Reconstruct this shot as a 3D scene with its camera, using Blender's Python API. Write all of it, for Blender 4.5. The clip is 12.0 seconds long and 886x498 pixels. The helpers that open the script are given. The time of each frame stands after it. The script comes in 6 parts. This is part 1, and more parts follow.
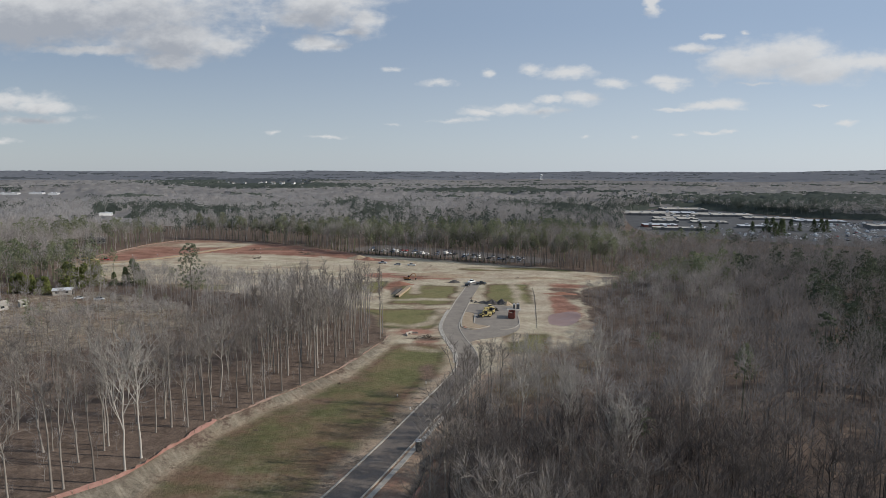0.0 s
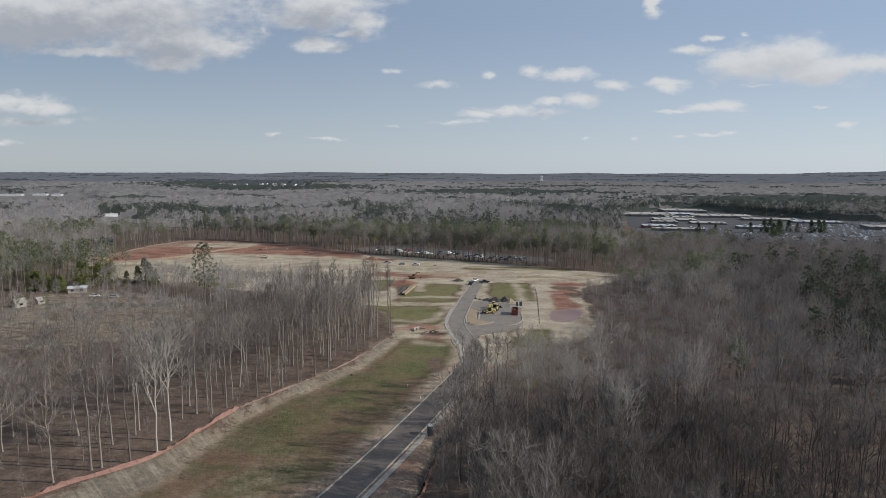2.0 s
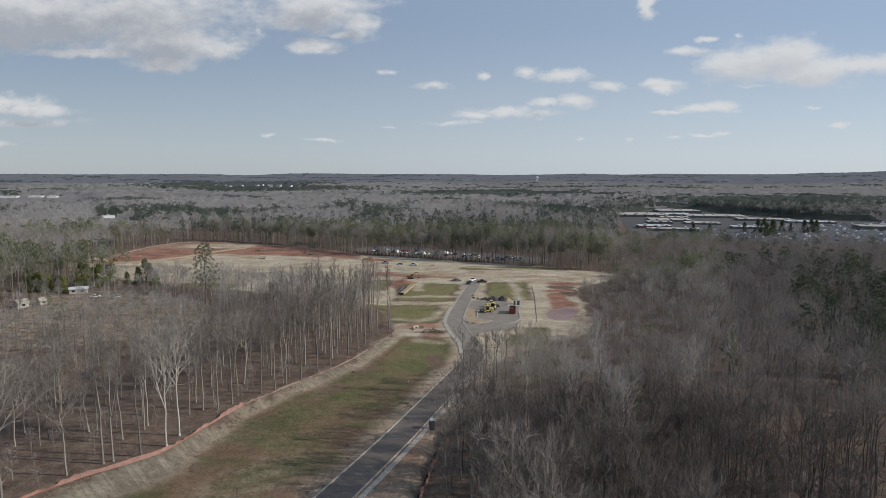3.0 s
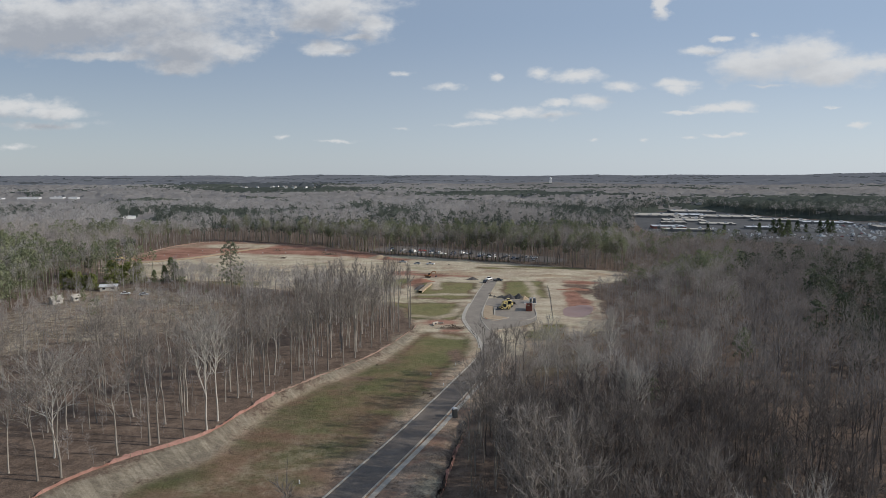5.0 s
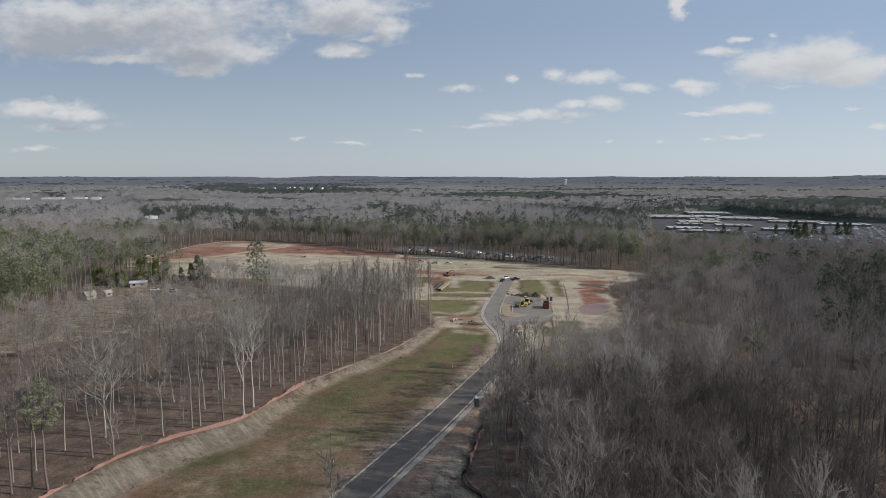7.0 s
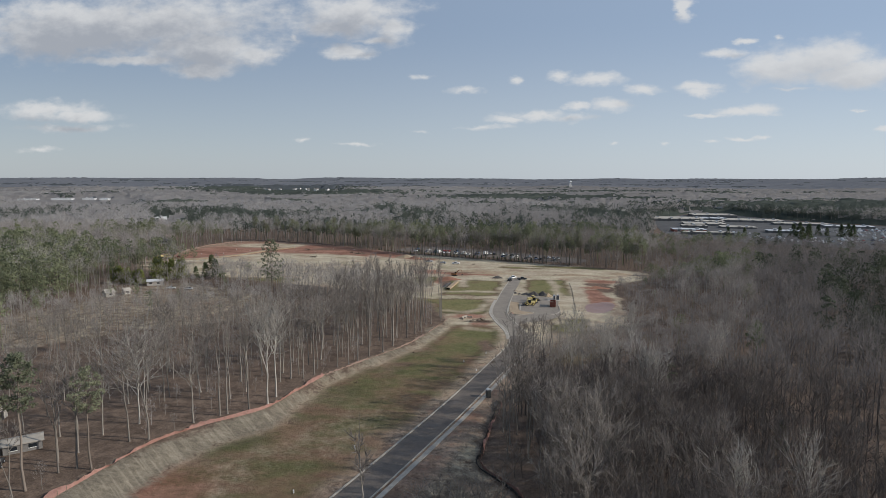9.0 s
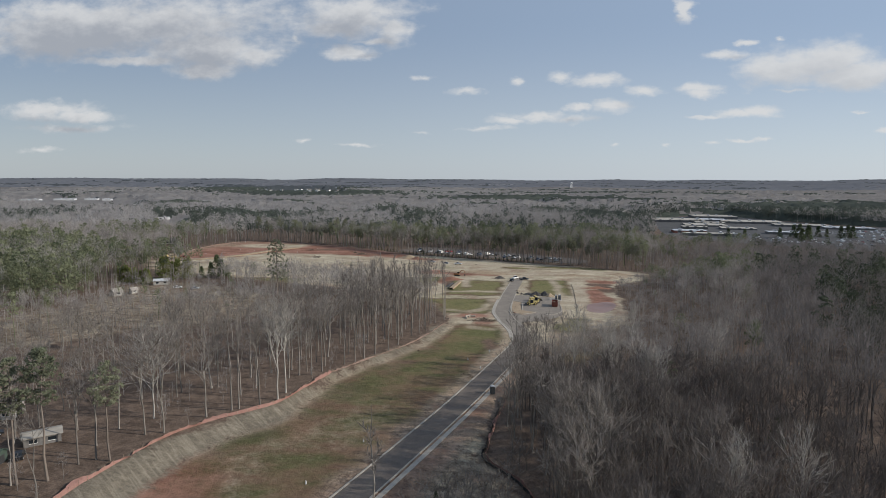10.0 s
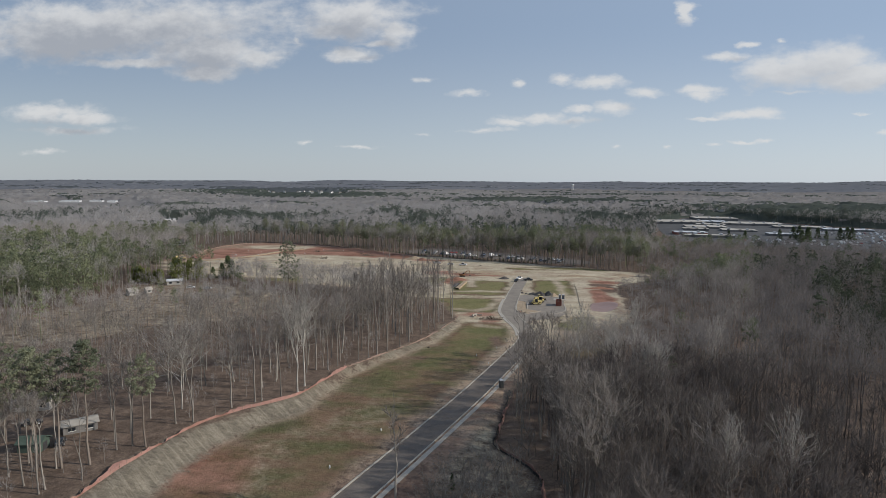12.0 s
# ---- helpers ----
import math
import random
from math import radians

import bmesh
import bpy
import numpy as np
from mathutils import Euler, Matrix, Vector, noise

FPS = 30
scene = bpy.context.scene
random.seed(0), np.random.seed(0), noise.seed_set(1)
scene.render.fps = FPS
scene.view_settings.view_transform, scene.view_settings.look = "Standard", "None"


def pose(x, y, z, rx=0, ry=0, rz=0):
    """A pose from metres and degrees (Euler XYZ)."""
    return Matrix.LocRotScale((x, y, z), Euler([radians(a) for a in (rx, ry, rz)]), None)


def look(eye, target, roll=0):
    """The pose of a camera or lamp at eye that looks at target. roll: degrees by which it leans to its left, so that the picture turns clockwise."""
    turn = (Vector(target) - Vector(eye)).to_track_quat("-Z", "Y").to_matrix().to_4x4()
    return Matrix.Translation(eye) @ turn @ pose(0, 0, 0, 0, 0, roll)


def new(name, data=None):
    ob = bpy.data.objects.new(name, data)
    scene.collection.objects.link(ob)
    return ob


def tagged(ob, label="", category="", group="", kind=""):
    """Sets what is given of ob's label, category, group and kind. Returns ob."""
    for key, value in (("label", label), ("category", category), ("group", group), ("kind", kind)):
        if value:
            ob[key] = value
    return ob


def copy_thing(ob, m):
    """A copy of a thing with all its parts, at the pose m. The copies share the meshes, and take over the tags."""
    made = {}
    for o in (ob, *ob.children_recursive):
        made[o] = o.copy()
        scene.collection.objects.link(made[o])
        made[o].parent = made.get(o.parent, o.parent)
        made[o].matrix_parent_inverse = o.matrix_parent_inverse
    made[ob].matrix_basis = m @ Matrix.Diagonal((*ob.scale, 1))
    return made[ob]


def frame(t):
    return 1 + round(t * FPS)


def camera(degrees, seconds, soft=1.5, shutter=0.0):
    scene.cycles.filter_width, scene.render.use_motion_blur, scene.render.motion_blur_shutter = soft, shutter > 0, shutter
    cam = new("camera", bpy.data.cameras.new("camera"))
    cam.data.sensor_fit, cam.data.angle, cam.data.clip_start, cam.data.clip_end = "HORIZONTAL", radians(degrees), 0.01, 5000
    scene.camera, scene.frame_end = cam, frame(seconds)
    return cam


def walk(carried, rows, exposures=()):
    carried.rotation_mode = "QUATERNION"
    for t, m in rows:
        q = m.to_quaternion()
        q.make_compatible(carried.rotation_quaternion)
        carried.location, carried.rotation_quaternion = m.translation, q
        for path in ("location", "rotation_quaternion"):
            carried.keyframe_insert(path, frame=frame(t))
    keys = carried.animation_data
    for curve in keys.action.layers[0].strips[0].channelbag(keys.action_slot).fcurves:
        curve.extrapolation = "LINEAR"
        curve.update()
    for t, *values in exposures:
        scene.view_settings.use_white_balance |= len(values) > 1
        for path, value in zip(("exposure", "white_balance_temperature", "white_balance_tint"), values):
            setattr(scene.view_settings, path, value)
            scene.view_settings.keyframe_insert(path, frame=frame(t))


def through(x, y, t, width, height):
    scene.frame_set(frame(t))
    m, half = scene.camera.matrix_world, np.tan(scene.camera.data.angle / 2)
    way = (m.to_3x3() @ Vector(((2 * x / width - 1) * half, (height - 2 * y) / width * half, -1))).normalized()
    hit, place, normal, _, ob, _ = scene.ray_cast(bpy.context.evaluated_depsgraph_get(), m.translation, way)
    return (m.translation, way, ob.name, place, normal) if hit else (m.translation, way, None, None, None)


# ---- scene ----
cam = camera(72.0, 12.0, soft=0.82)
PATH = [
    (0, (6.185, 2.015, 59.177), (6.102, 3.998, 58.93), 0.1),
    (0.5, (5.682, -0.106, 59.174), (5.595, 1.877, 58.929), 0.1),
    (1, (5.17, -2.257, 59.144), (5.081, -0.274, 58.899), 0.1),
    (1.5, (4.685, -4.447, 59.076), (4.594, -2.464, 58.832), 0.0),
    (2, (4.233, -6.547, 59.014), (4.15, -4.563, 58.772), 0.1),
    (2.5, (3.718, -8.525, 59.008), (3.65, -6.541, 58.768), -0.0),
    (4.5, (1.585, -16.17, 58.94), (1.492, -14.186, 58.704), -0.1),
    (5, (1.049, -18.088, 58.858), (0.938, -16.104, 58.623), -0.1),
    (5.5, (0.552, -20.024, 58.754), (0.422, -18.042, 58.521), -0.0),
    (6, (0.076, -21.97, 58.64), (-0.067, -19.988, 58.408), -0.0),
    (6.5, (-0.41, -23.949, 58.547), (-0.561, -21.968, 58.316), 0.0),
    (7, (-0.858, -25.927, 58.508), (-1.015, -23.947, 58.278), 0.0),
    (9, (-2.75, -33.863, 58.545), (-2.921, -31.883, 58.32), 0.1),
    (9.5, (-3.263, -35.902, 58.615), (-3.436, -33.922, 58.392), 0.1),
    (10, (-3.773, -38.027, 58.707), (-3.946, -36.047, 58.485), 0.2),
    (10.5, (-4.286, -40.124, 58.858), (-4.46, -38.144, 58.637), 0.2),
    (11, (-4.842, -42.259, 59.001), (-5.016, -40.279, 58.783), 0.2),
    (11.5, (-5.378, -44.458, 59.108), (-5.554, -42.477, 58.891), 0.3),
    (12, (-5.87, -46.641, 59.163), (-6.047, -44.661, 58.947), 0.2),
]
walk(cam, [(t, look(eye, target, roll)) for t, eye, target, roll in PATH])

# ---- world, sun ----
SUN_AZ, SUN_EL = radians(95.0), radians(27.0)   # azimuth clockwise from +y
sun_dir = Vector((math.sin(SUN_AZ) * math.cos(SUN_EL), math.cos(SUN_AZ) * math.cos(SUN_EL), math.sin(SUN_EL)))
sun = new("sun", bpy.data.lights.new("sun", "SUN"))
sun.data.energy, sun.data.angle, sun.data.color = 3.9, radians(0.55), (1.0, 0.93, 0.83)
sun.matrix_world = look(sun_dir * 300, (0, 0, 0))
scene.view_settings.exposure = 0.0

# clouds: middle (x/y, z/y of the direction), half width, half height
LARGE_CLOUDS = [
    (-0.657, 0.254, 0.32, 0.047), (-0.486, 0.22, 0.124, 0.032), (-0.397, 0.203, 0.04, 0.015), (-0.746, 0.237, 0.196, 0.034), (-0.488, 0.181, 0.043, 0.013), (-0.602, 0.199, 0.106, 0.009),
    (-0.232, 0.263, 0.092, 0.03), (-0.269, 0.246, 0.069, 0.017), (-0.169, 0.242, 0.032, 0.021), (-0.243, 0.205, 0.037, 0.011), (-0.766, 0.118, 0.075, 0.014), (-0.707, 0.108, 0.059, 0.009),
    (0.497, 0.185, 0.075, 0.025), (0.443, 0.17, 0.063, 0.025), (0.548, 0.166, 0.075, 0.024), (0.614, 0.173, 0.066, 0.017)]
LOW_CLOUDS = [
    (0.097, 0.164, 0.025, 0.009), (0.154, 0.157, 0.04, 0.01), (0.229, 0.141, 0.033, 0.009), (0.182, 0.119, 0.034, 0.01), (0.129, 0.116, 0.022, 0.007), (0.067, 0.103, 0.054, 0.009),
    (0.12, 0.099, 0.045, 0.008), (0.022, 0.096, 0.036, 0.007), (0.308, 0.144, 0.036, 0.009), (0.312, 0.136, 0.031, 0.008), (0.344, 0.195, 0.038, 0.008), (0.377, 0.212, 0.017, 0.005),
    (0.37, 0.106, 0.039, 0.008), (0.401, 0.109, 0.034, 0.008), (0.327, 0.101, 0.035, 0.004), (0.281, 0.26, 0.014, 0.018)]
THIN_CLOUDS = [
    (-0.718, 0.087, 0.119, 0.009), (-0.781, 0.05, 0.06, 0.007), (-0.119, 0.164, 0.023, 0.006), (-0.124, 0.077, 0.026, 0.005), (-0.321, 0.066, 0.015, 0.005), (-0.236, 0.059, 0.056, 0.004),
    (-0.051, 0.143, 0.041, 0.008), (0.03, 0.156, 0.014, 0.009), (-0.024, 0.084, 0.055, 0.005), (-0.33, 0.229, 0.013, 0.012), (0.449, 0.139, 0.068, 0.006), (0.329, 0.062, 0.021, 0.004),
    (0.376, 0.065, 0.022, 0.004), (0.411, 0.067, 0.024, 0.005), (0.268, 0.059, 0.012, 0.004), (0.184, 0.059, 0.018, 0.004), (0.552, 0.108, 0.018, 0.004), (0.588, 0.078, 0.027, 0.005),
    (0.427, 0.218, 0.013, 0.005), (-0.196, 0.222, 0.055, 0.007)]
# last: how thin it is
CLOUDS = [(*c, -0.22) for c in LARGE_CLOUDS] + [(*c, -0.02) for c in LOW_CLOUDS] + [(*c, 0.32) for c in THIN_CLOUDS]


def link(tree, a, b):
    tree.links.new(a, b)


def node(tree, kind, **values):
    """A node with its inputs set by name, or by number with a leading underscore; a socket given as value is linked."""
    n = tree.nodes.new(kind)
    for key, value in values.items():
        if key.startswith("p_"):
            if key == "p_operation": n.operation = value
            elif key == "p_type": n.sky_type = value
            elif key == "p_blend": n.blend_type = value
            elif key == "p_data": n.data_type = value
            elif key == "p_attr": n.attribute_name = value
            elif key == "p_interp": n.interpolation_type = value
            elif key == "p_feature": n.feature = value
            continue
        sock = n.inputs[int(key[1:])] if key[1:].isdigit() else n.inputs[key.replace("_", " ")]
        if isinstance(value, bpy.types.NodeSocket):
            tree.links.new(value, sock)
        else:
            sock.default_value = value
    return n


def fmath(tree, op, a, b=0.0, c=0.0):
    return node(tree, "ShaderNodeMath", p_operation=op, _0=a, _1=b, _2=c).outputs[0]


def vmath(tree, op, a, b=(0, 0, 0)):
    return node(tree, "ShaderNodeVectorMath", p_operation=op, _0=a, _1=b)


def smooth(tree, x, lo, hi):
    return node(tree, "ShaderNodeMapRange", p_interp="SMOOTHSTEP", Value=x, From_Min=lo, From_Max=hi).outputs[0]


def mix(tree, fac, a, b, blend="MIX"):
    n = node(tree, "ShaderNodeMix", p_data="RGBA", p_blend=blend)
    for k, v in ((0, fac), (6, a), (7, b)):
        if isinstance(v, bpy.types.NodeSocket):
            tree.links.new(v, n.inputs[k])
        else:
            n.inputs[k].default_value = (*v, 1) if k and len(v) == 3 else v
    return n.outputs[2]


def cloud_group():
    """Density of the fair-weather clouds at a place of the plane x/y, z/y ahead."""
    g = bpy.data.node_groups.new("cloud_field", "ShaderNodeTree")
    g.interface.new_socket("Place", in_out="INPUT", socket_type="NodeSocketVector")
    g.interface.new_socket("Density", in_out="OUTPUT", socket_type="NodeSocketFloat")
    gi, go = g.nodes.new("NodeGroupInput"), g.nodes.new("NodeGroupOutput")
    place = gi.outputs[0]
    warp = node(g, "ShaderNodeTexNoise", Vector=vmath(g, "MULTIPLY", place, (1.0, 2.0, 1.0)).outputs[0], Scale=9.0, Detail=4.0, Roughness=0.55)
    fine = node(g, "ShaderNodeTexNoise", Vector=vmath(g, "MULTIPLY", place, (1.0, 1.7, 1.0)).outputs[0], Scale=38.0, Detail=5.0, Roughness=0.6)
    bend = node(g, "ShaderNodeTexNoise", Vector=vmath(g, "MULTIPLY", place, (1.0, 1.8, 1.0)).outputs[0], Scale=24.0, Detail=4.0, Roughness=0.6)
    place = vmath(g, "ADD", place, vmath(g, "MULTIPLY", vmath(g, "SUBTRACT", bend.outputs["Color"], (0.5, 0.5, 0.5)).outputs[0], (0.05, 0.02, 0.0)).outputs[0]).outputs[0]
    best = None
    for u, v, a, b, thin in CLOUDS:
        d = vmath(g, "LENGTH", vmath(g, "MULTIPLY", vmath(g, "SUBTRACT", place, (u, v, 0)).outputs[0], (1 / a, 1 / b, 0)).outputs[0]).outputs["Value"]
        d = fmath(g, "ADD", d, thin)
        best = d if best is None else fmath(g, "MINIMUM", best, d)
    dens = fmath(g, "SUBTRACT", 1.0, best)
    dens = fmath(g, "MULTIPLY_ADD", fmath(g, "SUBTRACT", warp.outputs[0], 0.5), 1.9, dens)
    dens = fmath(g, "MULTIPLY_ADD", fmath(g, "SUBTRACT", fine.outputs[0], 0.5), 1.05, dens)
    g.links.new(dens, go.inputs[0])
    return g


world = bpy.data.worlds.new("world")
scene.world = world
world.use_nodes = True
wt = world.node_tree
wt.nodes.clear()
sky = node(wt, "ShaderNodeTexSky", p_type="NISHITA")
sky.sun_disc, sky.sun_elevation, sky.sun_rotation = False, SUN_EL, SUN_AZ
sky.altitude, sky.air_density, sky.dust_density, sky.ozone_density = 200.0, 1.0, 0.6, 1.5
way = node(wt, "ShaderNodeTexCoord").outputs["Generated"]
sep = node(wt, "ShaderNodeSeparateXYZ", Vector=way)
ahead = fmath(wt, "MAXIMUM", fmath(wt, "ABSOLUTE", sep.outputs[1]), 0.12)
flat = node(wt, "ShaderNodeCombineXYZ", X=fmath(wt, "DIVIDE", sep.outputs[0], ahead), Y=fmath(wt, "DIVIDE", sep.outputs[2], ahead))
field = cloud_group()
def field_at(offset):
    n = wt.nodes.new("ShaderNodeGroup")
    n.node_tree = field
    wt.links.new(vmath(wt, "ADD", flat.outputs[0], offset).outputs[0], n.inputs[0])
    return n.outputs[0]
here, above = field_at((0, 0, 0)), field_at((0.014, 0.022, 0))
cover = fmath(wt, "MULTIPLY", smooth(wt, here, -0.3, 0.85), 0.86)
thick = fmath(wt, "MULTIPLY", smooth(wt, above, -0.3, 1.3), fmath(wt, "SUBTRACT", 1.05, fmath(wt, "MULTIPLY", smooth(wt, sep.outputs[0], -0.4, 0.5), 0.6)))
veil = mix(wt, smooth(wt, fmath(wt, "DIVIDE", sep.outputs[2], ahead), 0.0, 0.26), (4.7, 5.35, 6.1), (2.9, 3.75, 5.1))
side = fmath(wt, "MULTIPLY_ADD", smooth(wt, sep.outputs[0], -0.75, 0.75), 0.36, 0.84)
veil = mix(wt, 1.0, veil, node(wt, "ShaderNodeCombineXYZ", X=side, Y=side, Z=side).outputs[0], "MULTIPLY")
skyc = mix(wt, 0.82, sky.outputs[0], veil)
cloudc = mix(wt, thick, (6.9, 6.95, 7.0), (3.75, 3.95, 4.35))
back = node(wt, "ShaderNodeBackground", Color=mix(wt, cover, skyc, cloudc), Strength=0.1)
link(wt, back.outputs[0], node(wt, "ShaderNodeOutputWorld").inputs[0])

# ---- materials ----
def material(name):
    m = bpy.data.materials.new(name)
    m.use_nodes = True
    t = m.node_tree
    return m, t, t.nodes["Principled BSDF"]


def coords(t):
    return node(t, "ShaderNodeNewGeometry").outputs["Position"]


def noise_of(t, scale, detail=4.0, rough=0.6, at=None, stretch=(1, 1, 1)):
    at = at or coords(t)
    if stretch != (1, 1, 1):
        at = vmath(t, "MULTIPLY", at, stretch).outputs[0]
    return node(t, "ShaderNodeTexNoise", Vector=at, Scale=scale, Detail=detail, Roughness=rough).outputs[0]


def bump(t, p, height, strength, distance):
    b = node(t, "ShaderNodeBump", Height=height, Strength=strength, Distance=distance)
    link(t, b.outputs[0], p.inputs["Normal"])


def mottled(name, dark, light, scale=1.0, rough=0.85, metal=0.0, local=False, relief=0.0, grime=0.25, spec=0.3):
    """A surface with two scales of variation, and an even bump."""
    m, t, p = material(name)
    at = node(t, "ShaderNodeTexCoord").outputs["Object"] if local else coords(t)
    a, b = noise_of(t, 0.9 * scale, 5, at=at), noise_of(t, 9.0 * scale, 3, at=at)
    col = mix(t, smooth(t, fmath(t, "MULTIPLY_ADD", b, 0.5, fmath(t, "MULTIPLY", a, 0.6)), 0.32, 0.78), dark, light)
    col = mix(t, fmath(t, "MULTIPLY", smooth(t, noise_of(t, 0.35 * scale, 6, 0.7, at=at), 0.5, 0.75), grime), col, [c * 0.55 for c in dark])
    link(t, col, p.inputs["Base Color"])
    p.inputs["Roughness"].default_value, p.inputs["Metallic"].default_value = rough, metal
    p.inputs["Specular IOR Level"].default_value = spec
    if relief:
        bump(t, p, b, 0.6, relief)
    return m


def tree_surface(name, low, high, rough=0.9, attr=False, spec=0.1, through=0.0, grain=1.0):
    """Bark, twigs or needles, each tree a little different."""
    m, t, p = material(name)
    if attr:
        r = node(t, "ShaderNodeAttribute", p_attr="tint").outputs["Fac"]
    else:
        r = node(t, "ShaderNodeObjectInfo").outputs["Random"]
    n = noise_of(t, 0.9, 3)
    isl = node(t, "ShaderNodeNewGeometry").outputs["Random Per Island"]
    f = fmath(t, "MULTIPLY_ADD", r, 0.6, fmath(t, "MULTIPLY_ADD", isl, 0.25 * grain, fmath(t, "MULTIPLY", fmath(t, "SUBTRACT", n, 0.4), 0.5 * grain)))
    link(t, mix(t, smooth(t, f, 0.0, 1.0), low, high), p.inputs["Base Color"])
    p.inputs["Roughness"].default_value = rough
    p.inputs["Specular IOR Level"].default_value = spec
    if through:
        lit = node(t, "ShaderNodeBsdfTranslucent")
        link(t, p.inputs["Base Color"].links[0].from_socket, lit.inputs[0])
        both = node(t, "ShaderNodeMixShader", _0=through, _1=p.outputs[0], _2=lit.outputs[0])
        link(t, both.outputs[0], t.nodes["Material Output"].inputs[0])
    return m


M_BARK = tree_surface("grey_bark", (0.14, 0.126, 0.11), (0.33, 0.302, 0.266))
M_DARKBARK = tree_surface("dark_grey_bark", (0.12, 0.107, 0.095), (0.28, 0.254, 0.225))
M_PALEBARK = tree_surface("whitish_bark", (0.33, 0.308, 0.276), (0.50, 0.472, 0.425))
M_BROWNBARK = tree_surface("brown_grey_bark", (0.095, 0.084, 0.076), (0.23, 0.207, 0.185))
M_BROWNTWIG = tree_surface("dark_brown_twigs", (0.11, 0.096, 0.088), (0.24, 0.213, 0.195), through=0.4)
M_PALETWIG = tree_surface("pale_grey_twigs", (0.27, 0.248, 0.222), (0.43, 0.398, 0.36), through=0.4)
M_TWIG = tree_surface("grey_brown_twigs", (0.19, 0.167, 0.148), (0.37, 0.332, 0.295), through=0.4)
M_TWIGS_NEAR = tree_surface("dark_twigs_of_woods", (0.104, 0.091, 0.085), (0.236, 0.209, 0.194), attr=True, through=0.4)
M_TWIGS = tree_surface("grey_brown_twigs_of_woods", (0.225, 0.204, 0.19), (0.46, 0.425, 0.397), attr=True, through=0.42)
# far twigs are paler and more even, with some haze in the colour
M_TWIGS_FAR = tree_surface("hazed_twigs_of_far_woods", (0.325, 0.308, 0.297), (0.50, 0.476, 0.458), attr=True, through=0.5, grain=0.3)
# darker copy of the twigs: cloud shade put into the colour
M_TWIGS_SHADED = tree_surface("shaded_twigs_of_woods", (0.165, 0.15, 0.143), (0.36, 0.332, 0.318), attr=True, through=0.4)
M_PINEBARK = tree_surface("pine_bark", (0.12, 0.10, 0.086), (0.24, 0.203, 0.172))
M_NEEDLE = tree_surface("pine_needles", (0.15, 0.166, 0.112), (0.315, 0.325, 0.215), through=0.4)
M_NEEDLES = tree_surface("pine_needles_of_woods", (0.125, 0.145, 0.09), (0.29, 0.305, 0.19), attr=True, through=0.4)
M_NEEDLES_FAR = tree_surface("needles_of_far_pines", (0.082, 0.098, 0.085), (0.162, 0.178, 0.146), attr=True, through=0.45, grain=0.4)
# darker copy of the needles, for pines under the cloud's shade
M_NEEDLES_SHADED = tree_surface("shaded_pine_needles_of_woods", (0.062, 0.076, 0.054), (0.15, 0.166, 0.11), attr=True, through=0.25)
# horizon copies of twigs and needles: distance haze mixed into the base colour
M_TWIGS_HAZED = tree_surface("hazed_twigs_of_horizon_woods", (0.315, 0.33, 0.366), (0.40, 0.414, 0.448), attr=True, through=0.6, grain=0.0)
M_NEEDLES_HAZED = tree_surface("hazed_needles_of_horizon_pines", (0.13, 0.145, 0.155), (0.19, 0.205, 0.21), attr=True, through=0.5, grain=0.0)
M_HEDGE = tree_surface("olive_evergreen_leaves", (0.13, 0.15, 0.05), (0.25, 0.27, 0.10), through=0.3)
M_CEDAR = tree_surface("dark_cedar_needles", (0.06, 0.082, 0.046), (0.125, 0.148, 0.075), through=0.3)
M_ASPHALT = mottled("worn_asphalt", (0.108, 0.09, 0.078), (0.178, 0.152, 0.132), 0.3, 0.9, relief=0.004)
M_ASPHALT_DARK = mottled("dark_asphalt", (0.05, 0.049, 0.05), (0.10, 0.098, 0.098), 0.1, 0.9)
M_ASPHALT_PALE = mottled("dusty_asphalt", (0.185, 0.16, 0.135), (0.285, 0.25, 0.21), 0.25, 0.9, relief=0.004)
M_CONCRETE = mottled("pale_concrete", (0.32, 0.286, 0.243), (0.48, 0.436, 0.376), 0.5, 0.85, relief=0.003)
M_SILT = mottled("orange_silt_fabric", (0.24, 0.125, 0.10), (0.34, 0.195, 0.16), 1.2, 0.8)
M_SILTDUSTY = mottled("dusty_silt_fabric", (0.20, 0.135, 0.105), (0.30, 0.205, 0.165), 1.2, 0.85)
M_SILTBLACK = mottled("black_silt_fabric", (0.02, 0.02, 0.022), (0.05, 0.045, 0.045), 1.2, 0.7)
M_WOODPOST = mottled("weathered_wood", (0.22, 0.17, 0.12), (0.40, 0.33, 0.25), 3, 0.85)


